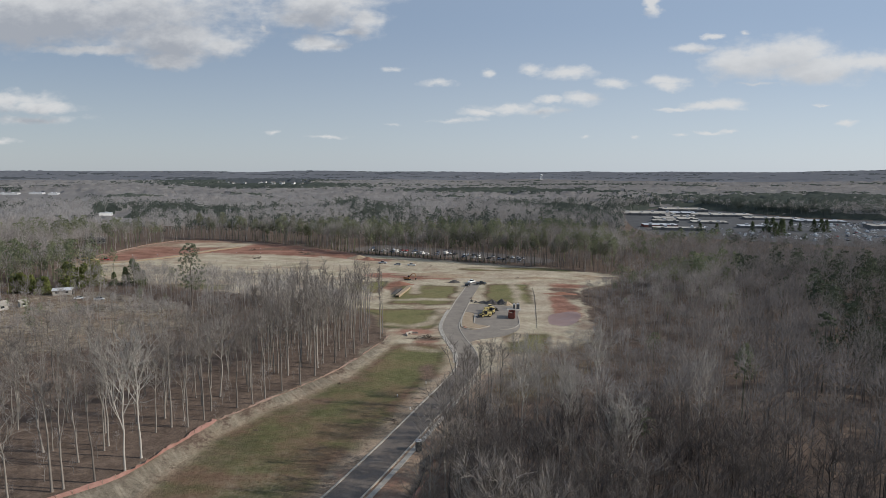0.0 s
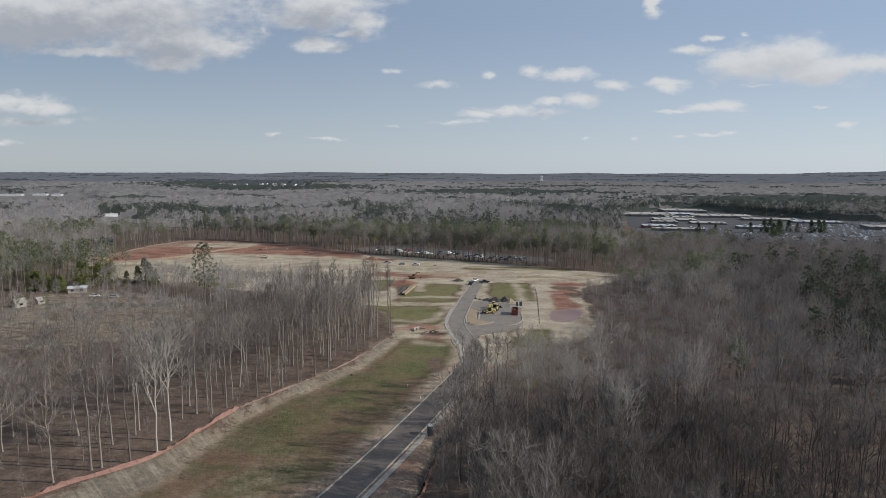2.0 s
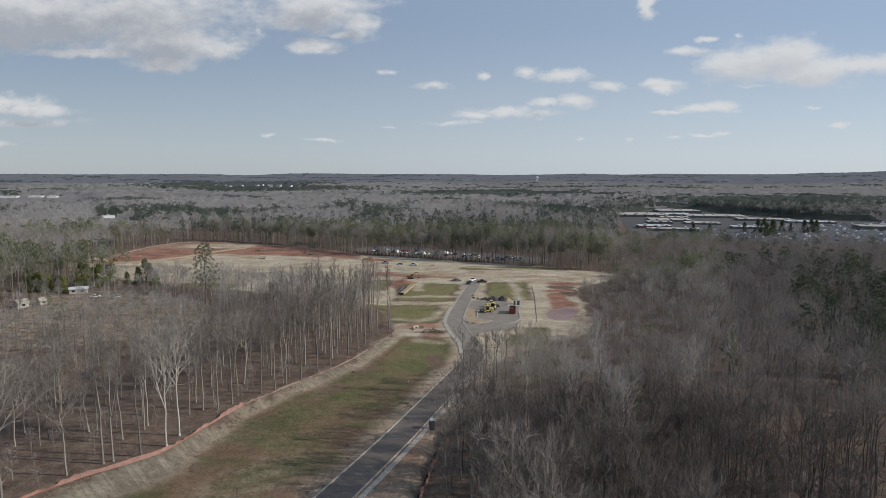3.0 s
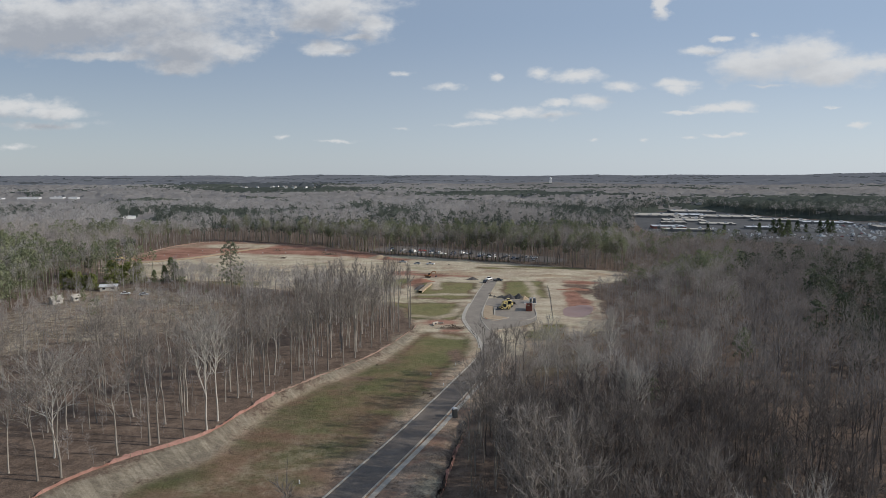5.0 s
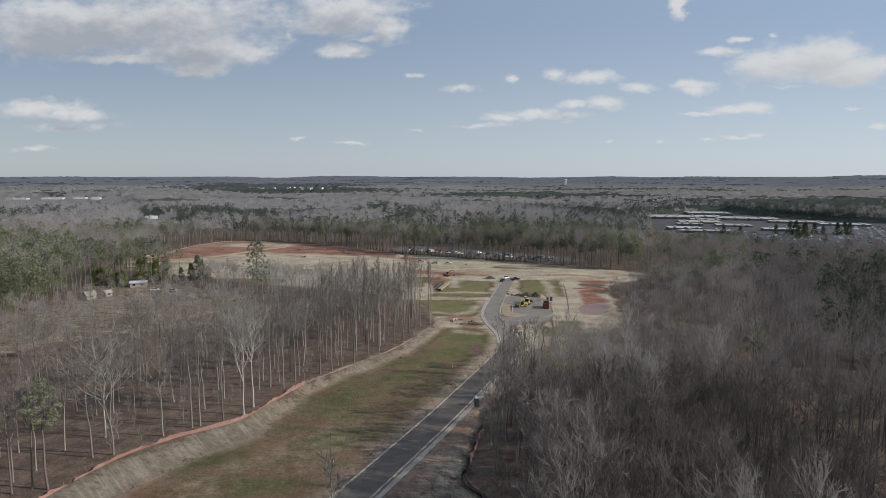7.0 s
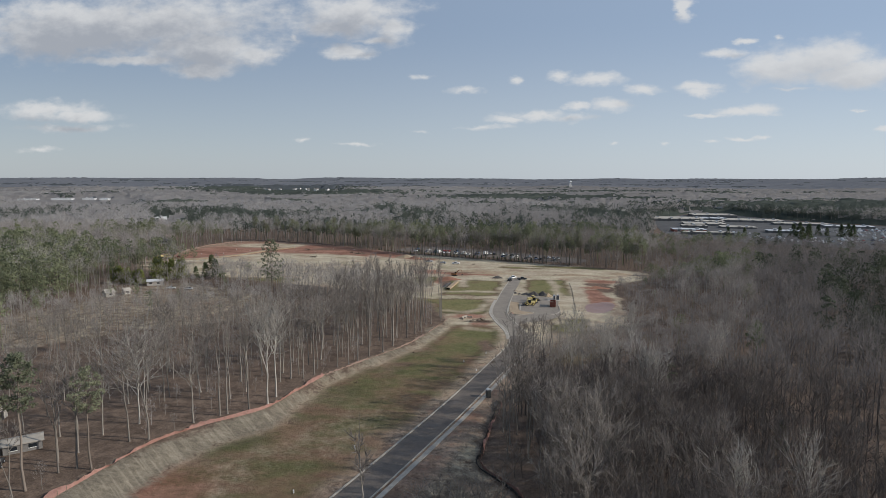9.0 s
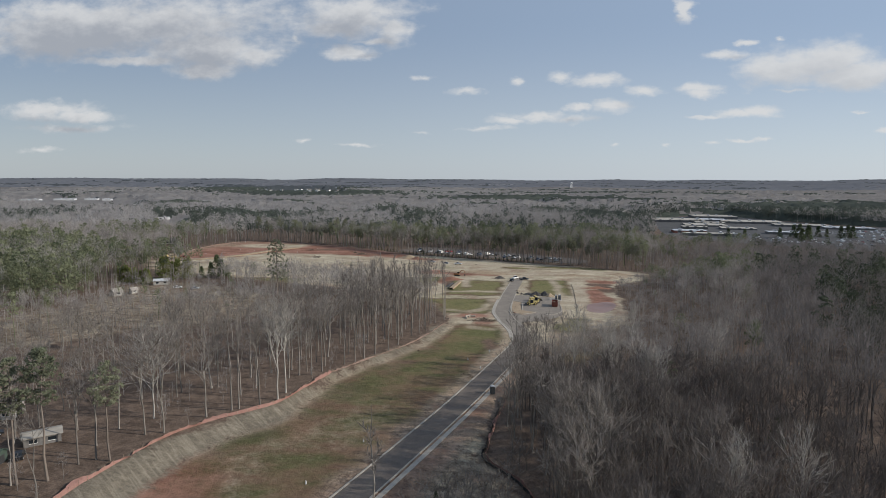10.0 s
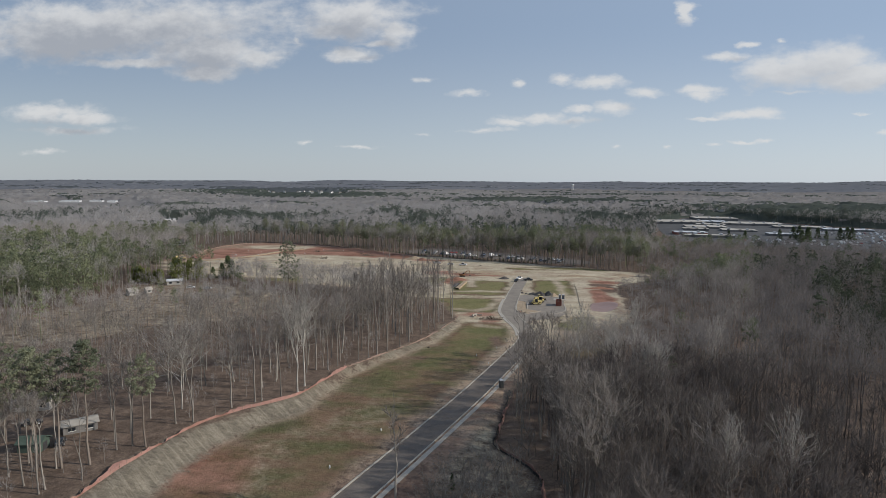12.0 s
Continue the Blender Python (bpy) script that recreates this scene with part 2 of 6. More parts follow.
def ground_material():
    """Clay, straw, thin grass and leaf litter by the cover that the plan gives, broken up by noise."""
    m, t, p = material("bare_ground")
    cov = node(t, "ShaderNodeAttribute", p_attr="cover")
    sepc = node(t, "ShaderNodeSeparateColor", Color=cov.outputs["Color"])
    big, mid, fine = noise_of(t, 0.045, 5, 0.6), noise_of(t, 0.32, 5, 0.65), noise_of(t, 2.6, 4, 0.7)
    streak = noise_of(t, 0.10, 6, 0.65, stretch=(0.6, 1.0, 1.0))
    grit = noise_of(t, 1.1, 6, 0.75)
    brk = fmath(t, "MULTIPLY_ADD", fmath(t, "SUBTRACT", mid, 0.5), 1.1, fmath(t, "MULTIPLY", fmath(t, "SUBTRACT", grit, 0.5), 1.1))
    def weight(channel, lo=0.22, hi=0.82, uneven=1.0):
        return smooth(t, fmath(t, "MULTIPLY_ADD", brk, uneven, channel), lo, hi)
    litter = mix(t, smooth(t, fmath(t, "MULTIPLY_ADD", fine, 0.5, fmath(t, "MULTIPLY", mid, 0.5)), 0.35, 0.68), (0.087, 0.063, 0.049), (0.20, 0.147, 0.113))
    tan = mix(t, smooth(t, fmath(t, "MULTIPLY_ADD", streak, 0.6, fmath(t, "MULTIPLY", fine, 0.4)), 0.36, 0.64), (0.335, 0.28, 0.20), (0.54, 0.474, 0.352))
    red = mix(t, smooth(t, streak, 0.35, 0.65), (0.20, 0.098, 0.068), (0.34, 0.185, 0.135))
    green = mix(t, smooth(t, fmath(t, "MULTIPLY_ADD", streak, 0.6, fmath(t, "MULTIPLY", fine, 0.4)), 0.36, 0.62), (0.07, 0.073, 0.032), (0.132, 0.127, 0.061))
    patch = smooth(t, fmath(t, "MULTIPLY_ADD", streak, 0.75, fmath(t, "MULTIPLY", big, 0.4)), 0.45, 0.68)
    green = mix(t, fmath(t, "MULTIPLY", patch, 0.9), green, (0.158, 0.096, 0.067))
    pale = fmath(t, "MULTIPLY", smooth(t, noise_of(t, 0.07, 5, 0.62, stretch=(0.55, 1, 1)), 0.56, 0.72), 0.22)
    sown = smooth(t, sepc.outputs[0], 0.8, 0.98)
    green = mix(t, fmath(t, "MULTIPLY", sown, 0.75), green, mix(t, smooth(t, fine, 0.35, 0.65), (0.16, 0.155, 0.065), (0.235, 0.22, 0.105)))
    green = mix(t, pale, green, (0.29, 0.24, 0.14))
    stain = smooth(t, fmath(t, "MULTIPLY_ADD", noise_of(t, 0.06, 6, 0.68, stretch=(0.75, 1.0, 1.0)), 0.8, fmath(t, "MULTIPLY", mid, 0.25)), 0.5, 0.66)
    tan = mix(t, fmath(t, "MULTIPLY", stain, 0.75), tan, (0.265, 0.175, 0.125))
    thin = smooth(t, noise_of(t, 0.05, 6, 0.65, stretch=(0.7, 1.0, 1.0)), 0.53, 0.66)
    tan = mix(t, fmath(t, "MULTIPLY", thin, 0.5), tan, (0.185, 0.17, 0.09))
    col = mix(t, weight(sepc.outputs[2]), litter, tan)
    col = mix(t, weight(sepc.outputs[1], 0.15, 0.85, 0.6), col, red)
    col = mix(t, weight(sepc.outputs[0], 0.12, 0.9, 0.6), col, green)
    # graded slope under straw matting: rilled, grey-tan
    place = coords(t)
    down = vmath(t, "DOT_PRODUCT", place, (0.8, -0.6, 0)).outputs["Value"]
    along = vmath(t, "DOT_PRODUCT", place, (0.6, 0.8, 0)).outputs["Value"]
    lines = node(t, "ShaderNodeCombineXYZ", X=fmath(t, "MULTIPLY", down, 0.07), Y=fmath(t, "MULTIPLY", along, 1.05))
    gully = smooth(t, noise_of(t, 1.0, 3, 0.6, at=lines.outputs[0]), 0.46, 0.62)
    rill = smooth(t, fmath(t, "MULTIPLY_ADD", noise_of(t, 0.9, 4, 0.65, stretch=(0.45, 1.6, 1)), 0.6, fmath(t, "MULTIPLY", fine, 0.4)), 0.38, 0.64)
    bank = mix(t, rill, (0.145, 0.124, 0.095), (0.215, 0.187, 0.145))
    bank = mix(t, fmath(t, "MULTIPLY", gully, 0.42), bank, (0.33, 0.29, 0.225))
    col = mix(t, weight(cov.outputs["Alpha"]), col, bank)
    # worn tracks and dug soil
    trk = node(t, "ShaderNodeAttribute", p_attr="track").outputs["Fac"]
    trk = fmath(t, "MULTIPLY", trk, fmath(t, "MULTIPLY_ADD", grit, 0.9, 0.5))
    dusty = mix(t, smooth(t, streak, 0.35, 0.65), (0.34, 0.275, 0.20), (0.46, 0.39, 0.295))
    dug = mix(t, smooth(t, grit, 0.35, 0.65), (0.105, 0.075, 0.058), (0.20, 0.135, 0.10))
    col = mix(t, smooth(t, trk, 0.15, 0.75), col, dusty)
    col = mix(t, smooth(t, fmath(t, "MULTIPLY", trk, -1.0), 0.15, 0.75), col, dug)
    # clods, stubble and damp patches
    speck = fmath(t, "MULTIPLY_ADD", smooth(t, noise_of(t, 3.5, 5, 0.8), 0.3, 0.7), 0.24, 0.88)
    speck = fmath(t, "MULTIPLY", speck, fmath(t, "MULTIPLY_ADD", smooth(t, noise_of(t, 0.5, 5, 0.7), 0.3, 0.7), 0.3, 0.85))
    col = mix(t, 1.0, col, node(t, "ShaderNodeCombineXYZ", X=speck, Y=speck, Z=speck).outputs[0], "MULTIPLY")
    link(t, col, p.inputs["Base Color"])
    p.inputs["Roughness"].default_value, p.inputs["Specular IOR Level"].default_value = 0.95, 0.1
    bump(t, p, fmath(t, "MULTIPLY_ADD", grit, 0.8, mid), 0.8, 0.35)
    return m


M_GROUND = ground_material()

# ---- plan of the ground ----
FENCE = [(-84, -60), (-82, 20), (-80.5, 55), (-79, 70), (-75.5, 86), (-69.5, 96), (-60, 107), (-56, 121), (-52, 136.5), (-41, 158), (-32, 177), (-25, 204), (-22.5, 217)]
WOOD_NORTH = [(-22.5, 217), (-34, 252), (-70, 282), (-120, 298), (-165, 318)]
DITCH = [(3, 10), (3.5, 64), (1.8, 76), (-5.5, 87), (-5.2, 96), (-1.3, 124)]
ROAD_MID = [(-54, -10), (-42.5, 30), (-32, 62), (-24, 85), (-13.8, 115), (-6.6, 138), (-1.2, 156), (5.2, 178), (6.4, 190), (5.3, 202), (1.8, 217), (-0.4, 232), (0.2, 247), (1.8, 262), (4.2, 284), (7.6, 310), (10.5, 334)]
NORTH_EDGE = [(-256, 494), (-234, 530), (-184, 519), (-125, 486), (-72, 443), (-5, 412), (50, 387), (93, 359)]
SITE = FENCE + WOOD_NORTH[1:] + [(-232, 345), (-262, 400)] + NORTH_EDGE + [(90, 342), (76, 321), (63, 311), (60, 287), (54, 225), (48, 196), (34, 172), (22, 158), (12, 148), (4, 136)] + DITCH[::-1] + [(3, -60)]
RED_FIELD = [(-250, 383), (-262, 400), (-256, 494), (-234, 530), (-184, 519), (-125, 486), (-72, 443), (-60, 410), (-128, 434), (-186, 444), (-205, 412)]
YARD = [(-206, 225), (-222, 194), (-206, 162), (-182, 146), (-156, 160), (-140, 182), (-112, 200), (-100, 236), (-122, 270), (-165, 292), (-202, 300), (-210, 262)]
APRON = [(4, 133), (12, 144), (22, 154), (36, 168), (52, 192), (58, 215), (50, 216), (42, 208), (28, 198), (18, 186), (11, 165), (8, 150)]
LOT_N = [(-90, 470), (-72, 458), (-5, 428), (50, 403), (62, 425), (10, 462), (-60, 498)]


def spline(points, step=3.0):
    """Evenly spaced points of a smooth curve through the given ones, as an array."""
    p = np.array(points, float)
    ext = np.vstack([2 * p[0] - p[1], p, 2 * p[-1] - p[-2]])
    out = []
    for i in range(1, len(ext) - 2):
        a, b, c, d = ext[i - 1:i + 3]
        n = max(2, int(np.linalg.norm(c - b) / step))
        for t in np.arange(n) / n:
            out.append(0.5 * (2 * b + (c - a) * t + (2 * a - 5 * b + 4 * c - d) * t ** 2 + (3 * b - a - 3 * c + d) * t ** 3))
    out.append(p[-1])
    return np.array(out)


def inside(poly, x, y):
    x, y = np.asarray(x, float), np.asarray(y, float)
    res = np.zeros(np.broadcast(x, y).shape, bool)
    for (x0, y0), (x1, y1) in zip(poly, poly[1:] + poly[:1]):
        if y0 != y1:
            hit = ((y0 > y) != (y1 > y)) & (x < (x1 - x0) * (y - y0) / (y1 - y0) + x0)
            res ^= hit
    return res


def distance(line, x, y):
    """Distance to an open line."""
    x, y = np.asarray(x, float), np.asarray(y, float)
    best = np.full(np.broadcast(x, y).shape, 1e9)
    for (x0, y0), (x1, y1) in zip(line[:-1], line[1:]):
        dx, dy = x1 - x0, y1 - y0
        u = np.clip(((x - x0) * dx + (y - y0) * dy) / (dx * dx + dy * dy), 0, 1)
        best = np.minimum(best, np.hypot(x - x0 - u * dx, y - y0 - u * dy))
    return best


def step01(v, lo, hi):
    v = np.clip((v - lo) / (hi - lo), 0, 1)
    return v * v * (3 - 2 * v)


def wave(x, y, size, seed):
    """Smooth uneven values between about -1 and 1, for arrays."""
    rng = np.random.RandomState(seed)
    v = 0
    for k in range(7):
        a, ph = rng.uniform(0, 2 * np.pi), rng.uniform(0, 2 * np.pi)
        f = 2 * np.pi / size * rng.uniform(0.6, 1.7)
        v = v + np.sin((x * np.cos(a) + y * np.sin(a)) * f + ph + 1.3 * np.sin((x * np.sin(a) - y * np.cos(a)) * f * 0.6 + ph * 2))
    return v / 4.2


def bank_width(y):
    return np.interp(y, [40, 70, 95, 112, 125, 145, 165, 217], [11, 10, 8, 5, 3.0, 2.8, 4.2, 3.4])


def bank_height(y):
    return np.interp(y, [40, 80, 140, 217], [2.6, 2.4, 1.6, 0.5])


def terrain(x, y):
    """Height of the ground."""
    x, y = np.asarray(x, float), np.asarray(y, float)
    d = distance(FENCE, x, y)
    left = (x < np.interp(y, [p[1] for p in FENCE], [p[0] for p in FENCE])) & (y < 217)
    s = np.where(left, d, -d)
    h = bank_height(y) * step01(s, -bank_width(y), 0.0) * step01(-y, -300, -215)
    h = h - 0.7 * np.exp(-(distance(DITCH, x, y) / 2.2) ** 2)
    r = np.hypot(x, y)
    h = h + 57.5 * step01(r, -200, 5600) ** 1.35 * step01(r, 420, 1500)
    h = h + step01(r, 520, 2200) * 5.0 * wave(x, y, 900, 4)
    h = h + step01(r, 3000, 4300) * 9.0 * (wave(x, y, 2200, 9) * 0.7 + 0.15)
    h = h + 22 * np.exp(-(((x - 3250) / 700) ** 2 + ((y - 4050) / 700) ** 2))
    # the works lie in a shallow valley
    h = h - 3.0 * np.exp(-((x - 350) / 190) ** 2 - ((y - 830) / 230) ** 2)
    return h


# ---- mesh tools ----
def tri_mesh(name, verts, tris, mat, tint=None):
    me = bpy.data.meshes.new(name)
    v, f = np.asarray(verts, np.float32), np.asarray(tris, np.int32)
    me.vertices.add(len(v))
    me.vertices.foreach_set("co", v.ravel())
    me.loops.add(f.size)
    me.loops.foreach_set("vertex_index", f.ravel())
    me.polygons.add(len(f))
    me.polygons.foreach_set("loop_start", np.arange(0, f.size, 3, dtype=np.int32))
    if tint is not None:
        me.attributes.new("tint", "FLOAT", "POINT").data.foreach_set("value", np.asarray(tint, np.float32))
    me.update()
    me.materials.append(mat)
    return me


def bm_mesh(name, bm, mat, smooth_faces=False):
    me = bpy.data.meshes.new(name)
    if smooth_faces:
        for f in bm.faces:
            f.smooth = True
    bm.to_mesh(me)
    bm.free()
    me.materials.append(mat)
    return me


def part(name, bm, mat, parent, label=""):
    ob = new(name, bm_mesh(name, bm, mat))
    ob.parent = parent
    return tagged(ob, label)


def box(bm, x, y, z, sx, sy, sz, bevel=0.0, turn=0.0, taper=1.0):
    """A bevelled box whose bottom's middle is at x, y, z."""
    made = bmesh.ops.create_cube(bm, size=1.0)["verts"]
    for v in made:
        k = taper if v.co.z > 0 else 1.0
        v.co = Vector((v.co.x * sx * k, v.co.y * sy * k, (v.co.z + 0.5) * sz))
    if bevel:
        edges = list({e for v in made for e in v.link_edges})
        out = bmesh.ops.bevel(bm, geom=edges, offset=bevel, segments=1, affect="EDGES")
        made = list({v for f in out["faces"] for v in f.verts} | {v for v in made if v.is_valid})
    bmesh.ops.transform(bm, matrix=pose(x, y, z, 0, 0, turn), verts=made)
    return made


def tube(bm, a, b, r0, r1=None, sides=6):
    """A tapered rod from a to b."""
    a, b = Vector(a), Vector(b)
    made = bmesh.ops.create_cone(bm, cap_ends=True, segments=sides, radius1=r0, radius2=r0 if r1 is None else r1, depth=(b - a).length)["verts"]
    m = Matrix.Translation((a + b) / 2) @ (b - a).to_track_quat("Z", "Y").to_matrix().to_4x4()
    bmesh.ops.transform(bm, matrix=m, verts=made)
    return made


def strip(name, line, left, right, mat, lift, thick=0.0, under=0.0):
    """A ribbon along a line between two offsets to its right (minus: left), with edges that go down by thick."""
    p = np.asarray(line, float)
    d = np.gradient(p, axis=0)
    d /= np.linalg.norm(d, axis=1)[:, None]
    n = np.stack([d[:, 1], -d[:, 0]], 1)
    bm = bmesh.new()
    rows = []
    for q, w in zip(p, n):
        a, b = q + w * left, q + w * right
        za, zb = float(terrain(*a)) + lift, float(terrain(*b)) + lift
        rows.append([bm.verts.new(c) for c in ((*a, za - thick - 0.02), (*a, za), (*b, zb), (*b, zb - thick - 0.02))])
    for r, s in zip(rows[:-1], rows[1:]):
        for k in range(3):
            bm.faces.new((r[k], r[k + 1], s[k + 1], s[k]))
    bmesh.ops.recalc_face_normals(bm, faces=bm.faces)
    return tagged(new(name, bm_mesh(name, bm, mat)), kind="structure")


# ---- ground sheet ----
def axis(lo, hi, fine, far, grow=1.14):
    core = list(np.arange(lo, hi + 0.1, fine))
    for sign, start in ((1, hi), (-1, lo)):
        w, v, out = fine, start, []
        while abs(v) < far:
            w = w * grow
            v = v + sign * w
            out.append(v)
        core = core + out if sign > 0 else out[::-1] + core
    return np.array(core)


def build_ground():
    xs, ys = axis(-150, 70, 2.0, 4980, 1.10), axis(40, 420, 2.0, 4980, 1.10)
    X, Y = np.meshgrid(xs, ys)
    Z = terrain(X, Y)
    nx, ny = len(xs), len(ys)
    idx = np.arange(nx * ny).reshape(ny, nx)
    quads = np.stack([idx[:-1, :-1], idx[:-1, 1:], idx[1:, 1:], idx[1:, :-1]], -1).reshape(-1, 4)
    me = bpy.data.meshes.new("ground")
    me.vertices.add(nx * ny)
    me.vertices.foreach_set("co", np.stack([X, Y, Z], -1).astype(np.float32).ravel())
    me.loops.add(quads.size)
    me.loops.foreach_set("vertex_index", quads.astype(np.int32).ravel())
    me.polygons.add(len(quads))
    me.polygons.foreach_set("loop_start", np.arange(0, quads.size, 4, dtype=np.int32))
    me.polygons.foreach_set("use_smooth", np.ones(len(quads), bool))
    wx, wy = X + 1.8 * wave(X, Y, 22, 1), Y + 2.5 * wave(X, Y, 26, 2)
    site = inside(SITE, wx, wy)
    road = np.array(ROAD_MID, float)
    rd = distance(ROAD_MID, X, Y)
    left_of_road = wx < np.interp(wy, road[:, 1], road[:, 0])
    fd = distance(FENCE, X, Y)
    bw = bank_width(Y) * (1 + 0.12 * wave(X, Y, 20, 7))
    low = left_of_road & site
    bank = low * step01(bw - fd, -1.5, 2.0) * step01(219 - Y, 0, 4)
    strip_g = low * step01(fd - bw, -1.5, 2.2) * step01(rd - 4.6 - 1.5 * wave(X, Y, 14, 3), 0, 4.5) * step01(213 - wy, 0, 6)
    lots = np.zeros_like(X)
    for x0, y0, x1, y1 in ((15, 276, 38, 326), (-30, 272, -0.5, 320), (-50, 230, -5.5, 264), (20, 198, 35, 224), (5, 231, 9, 252), (-170, 300, -120, 318), (0, 372, 75, 384), (-60, 300, -38, 330)):
        lots = np.maximum(lots, step01(np.minimum(np.minimum(wx - x0, x1 - wx), np.minimum(wy - y0, y1 - wy)), -2.5, 1.5))
    red = 1.0 * (inside(RED_FIELD, wx, wy) & ~((np.hypot((wx + 205) / 34, (wy - 492) / 17) < 1)))
    for cx, cy, ax, ay in ((-20, 345, 20, 7), (-32, 318, 7, 16), (48.5, 272, 7, 30), (-9, 213, 5, 3.5), (9, 105, 3, 12), (-40, 352, 16, 9), (-14, 225, 6, 5), (60, 322, 12, 7), (-58, 415, 16, 8)):
        red = np.maximum(red, step01(1.25 - np.hypot((wx - cx) / ax, (wy - cy) / ay), 0, 0.6))
    for cx, cy, ax, ay, k in ((-62, 66, 11, 19, 1.0), (-50, 96, 6, 12, 0.7), (-46, 124, 5, 9, 0.5), (-34, 100, 9, 16, 0.42), (-36, 150, 4, 12, 0.5), (-26, 170, 3, 10, 0.5), (-20, 345, 44, 11, 0.5), (32, 346, 34, 7, 0.4), (-6, 226, 17, 9, 0.5), (44, 330, 20, 10, 0.42), (-10, 198, 6, 14, 0.5), (20, 262, 6, 20, 0.3), (-4, 300, 3, 30, 0.4)):
        red = np.maximum(red, k * step01(1.35 - np.hypot((wx - cx) / ax, (wy - cy) / ay), 0, 1.0))
    yard = inside(YARD, wx, wy)
    cover_v = np.zeros((ny, nx, 4), np.float32)
    cover_v[..., 0] = np.maximum(strip_g * np.interp(Y, [120, 190], [0.84, 0.9]), lots * site * (0.98 + 0.16 * wave(X, Y, 15, 61))) * (1 - 0.45 * red * (Y < 180))
    cover_v[..., 1] = red * site * 0.9
    cover_v[..., 1] = np.where(site & ~left_of_road & (rd < 12) & (Y < 180) & (Y > 40), np.maximum(cover_v[..., 1], 0.46), cover_v[..., 1])
    cover_v[..., 1] = np.where(low & (rd < 9) & (Y < 205), np.maximum(cover_v[..., 1], 0.36), cover_v[..., 1])
    cover_v[..., 2] = np.where(site, 0.95, np.where(yard, 0.45, 0))
    cover_v[..., 2] = np.where(low & ((rd < 13) | (fd < 15)), np.interp(Y, [60, 100, 160, 215], [0.42, 0.5, 0.6, 0.9]), cover_v[..., 2])
    verge = site & ~left_of_road & (Y < 210)
    cover_v[..., 2] = np.where(verge, np.interp(Y, [50, 70, 95, 130, 200], [0.1, 0.42, 0.6, 0.66, 0.75]), cover_v[..., 2])
    cover_v[..., 0] = np.where(inside(APRON, wx, wy), 0.45, cover_v[..., 0])
    cover_v[..., 2] = np.where(inside(APRON, wx, wy), 0.35, cover_v[..., 2])
    cover_v[..., 3] = bank * 0.95
    def soften(a):
        for _ in range(2):
            b = np.pad(a, 1, mode="edge")
            a = (b[:-2, 1:-1] + b[2:, 1:-1] + b[1:-1, :-2] + b[1:-1, 2:] + 2 * b[1:-1, 1:-1]) / 6
        return a
    for k in range(4):
        cover_v[..., k] = soften(cover_v[..., k])
    track = np.zeros_like(X)
    for line, half in (([(12, 336), (22, 352), (48, 360), (86, 357)], 4.5), ([(9, 338), (-8, 352), (-35, 361), (-62, 376), (-84, 396), (-120, 408), (-180, 400)], 4.0), ([(40, 228), (38, 262), (42, 300), (46, 330)], 4.5),
                       ([(0, 283), (-12, 284), (-40, 281)], 2.6), ([(30, 330), (30, 262), (28, 232), (22, 214)], 2.2), ([(-20, 300), (-22, 330)], 3.0), ([(-26, 236), (-16, 232), (-8, 240), (-6, 262)], 2.4), ([(-21, 214), (-15, 205), (-4, 200)], 2.0), ([(-100, 430), (-60, 402), (0, 384), (60, 366)], 3.0)):
        track = np.maximum(track, step01(half + 1.5 * wave(X, Y, 18, 12) - distance(line, X, Y), -2.0, 2.5) * 0.9)
    for cx, cy, ax, ay in ((-31, 306, 3.5, 12), (-2, 331, 6, 3), (-22, 352, 18, 3), (54, 312, 12, 5), (58, 296, 8, 5), (-8, 216, 6, 3), (56, 296, 4, 12), (-72, 424, 9, 5), (84, 350, 9, 4), (-140, 470, 30, 5), (-110, 440, 10, 4), (-6, 180, 2.5, 9)):
        track = track - step01(1.3 - np.hypot((wx - cx) / ax, (wy - cy) / ay), 0, 0.7) * 0.95
    me.attributes.new("track", "FLOAT", "POINT").data.foreach_set("value", soften(track * site).astype(np.float32).ravel())
    me.attributes.new("cover", "FLOAT_COLOR", "POINT").data.foreach_set("color", cover_v.ravel())
    me.update()
    me.materials.append(M_GROUND)
    tagged(new("ground", me), "graded red clay, straw and thin grass among leaf-littered woods", "ground", kind="structure")


build_ground()

# ---- roads ----
ROAD = spline(ROAD_MID, 2.5)
BEND = int(np.argmin(np.abs(ROAD[:, 1] - 193)))
tagged(strip("road", ROAD[:BEND + 1], -3.2, 3.2, M_ASPHALT, 0.06, 0.06), "new dark asphalt access road running through the site", "road")
tagged(strip("road", ROAD[BEND:], -3.2, 3.2, M_ASPHALT_PALE, 0.06, 0.06), "dusty asphalt road ending at the dig", "road")
tagged(strip("kerb", ROAD, -3.6, -3.2, M_CONCRETE, 0.2, 0.2), "pale concrete kerb along the asphalt road", "kerb")
tagged(strip("kerb", ROAD[:-20], 3.2, 3.5, M_CONCRETE, 0.2, 0.2), "pale concrete kerb along the asphalt road", "kerb")
tagged(strip("pavement", ROAD[2:int(len(ROAD) * 0.56)], 4.1, 5.2, M_CONCRETE, 0.11, 0.1), "pale concrete footpath beside the access road", "pavement")

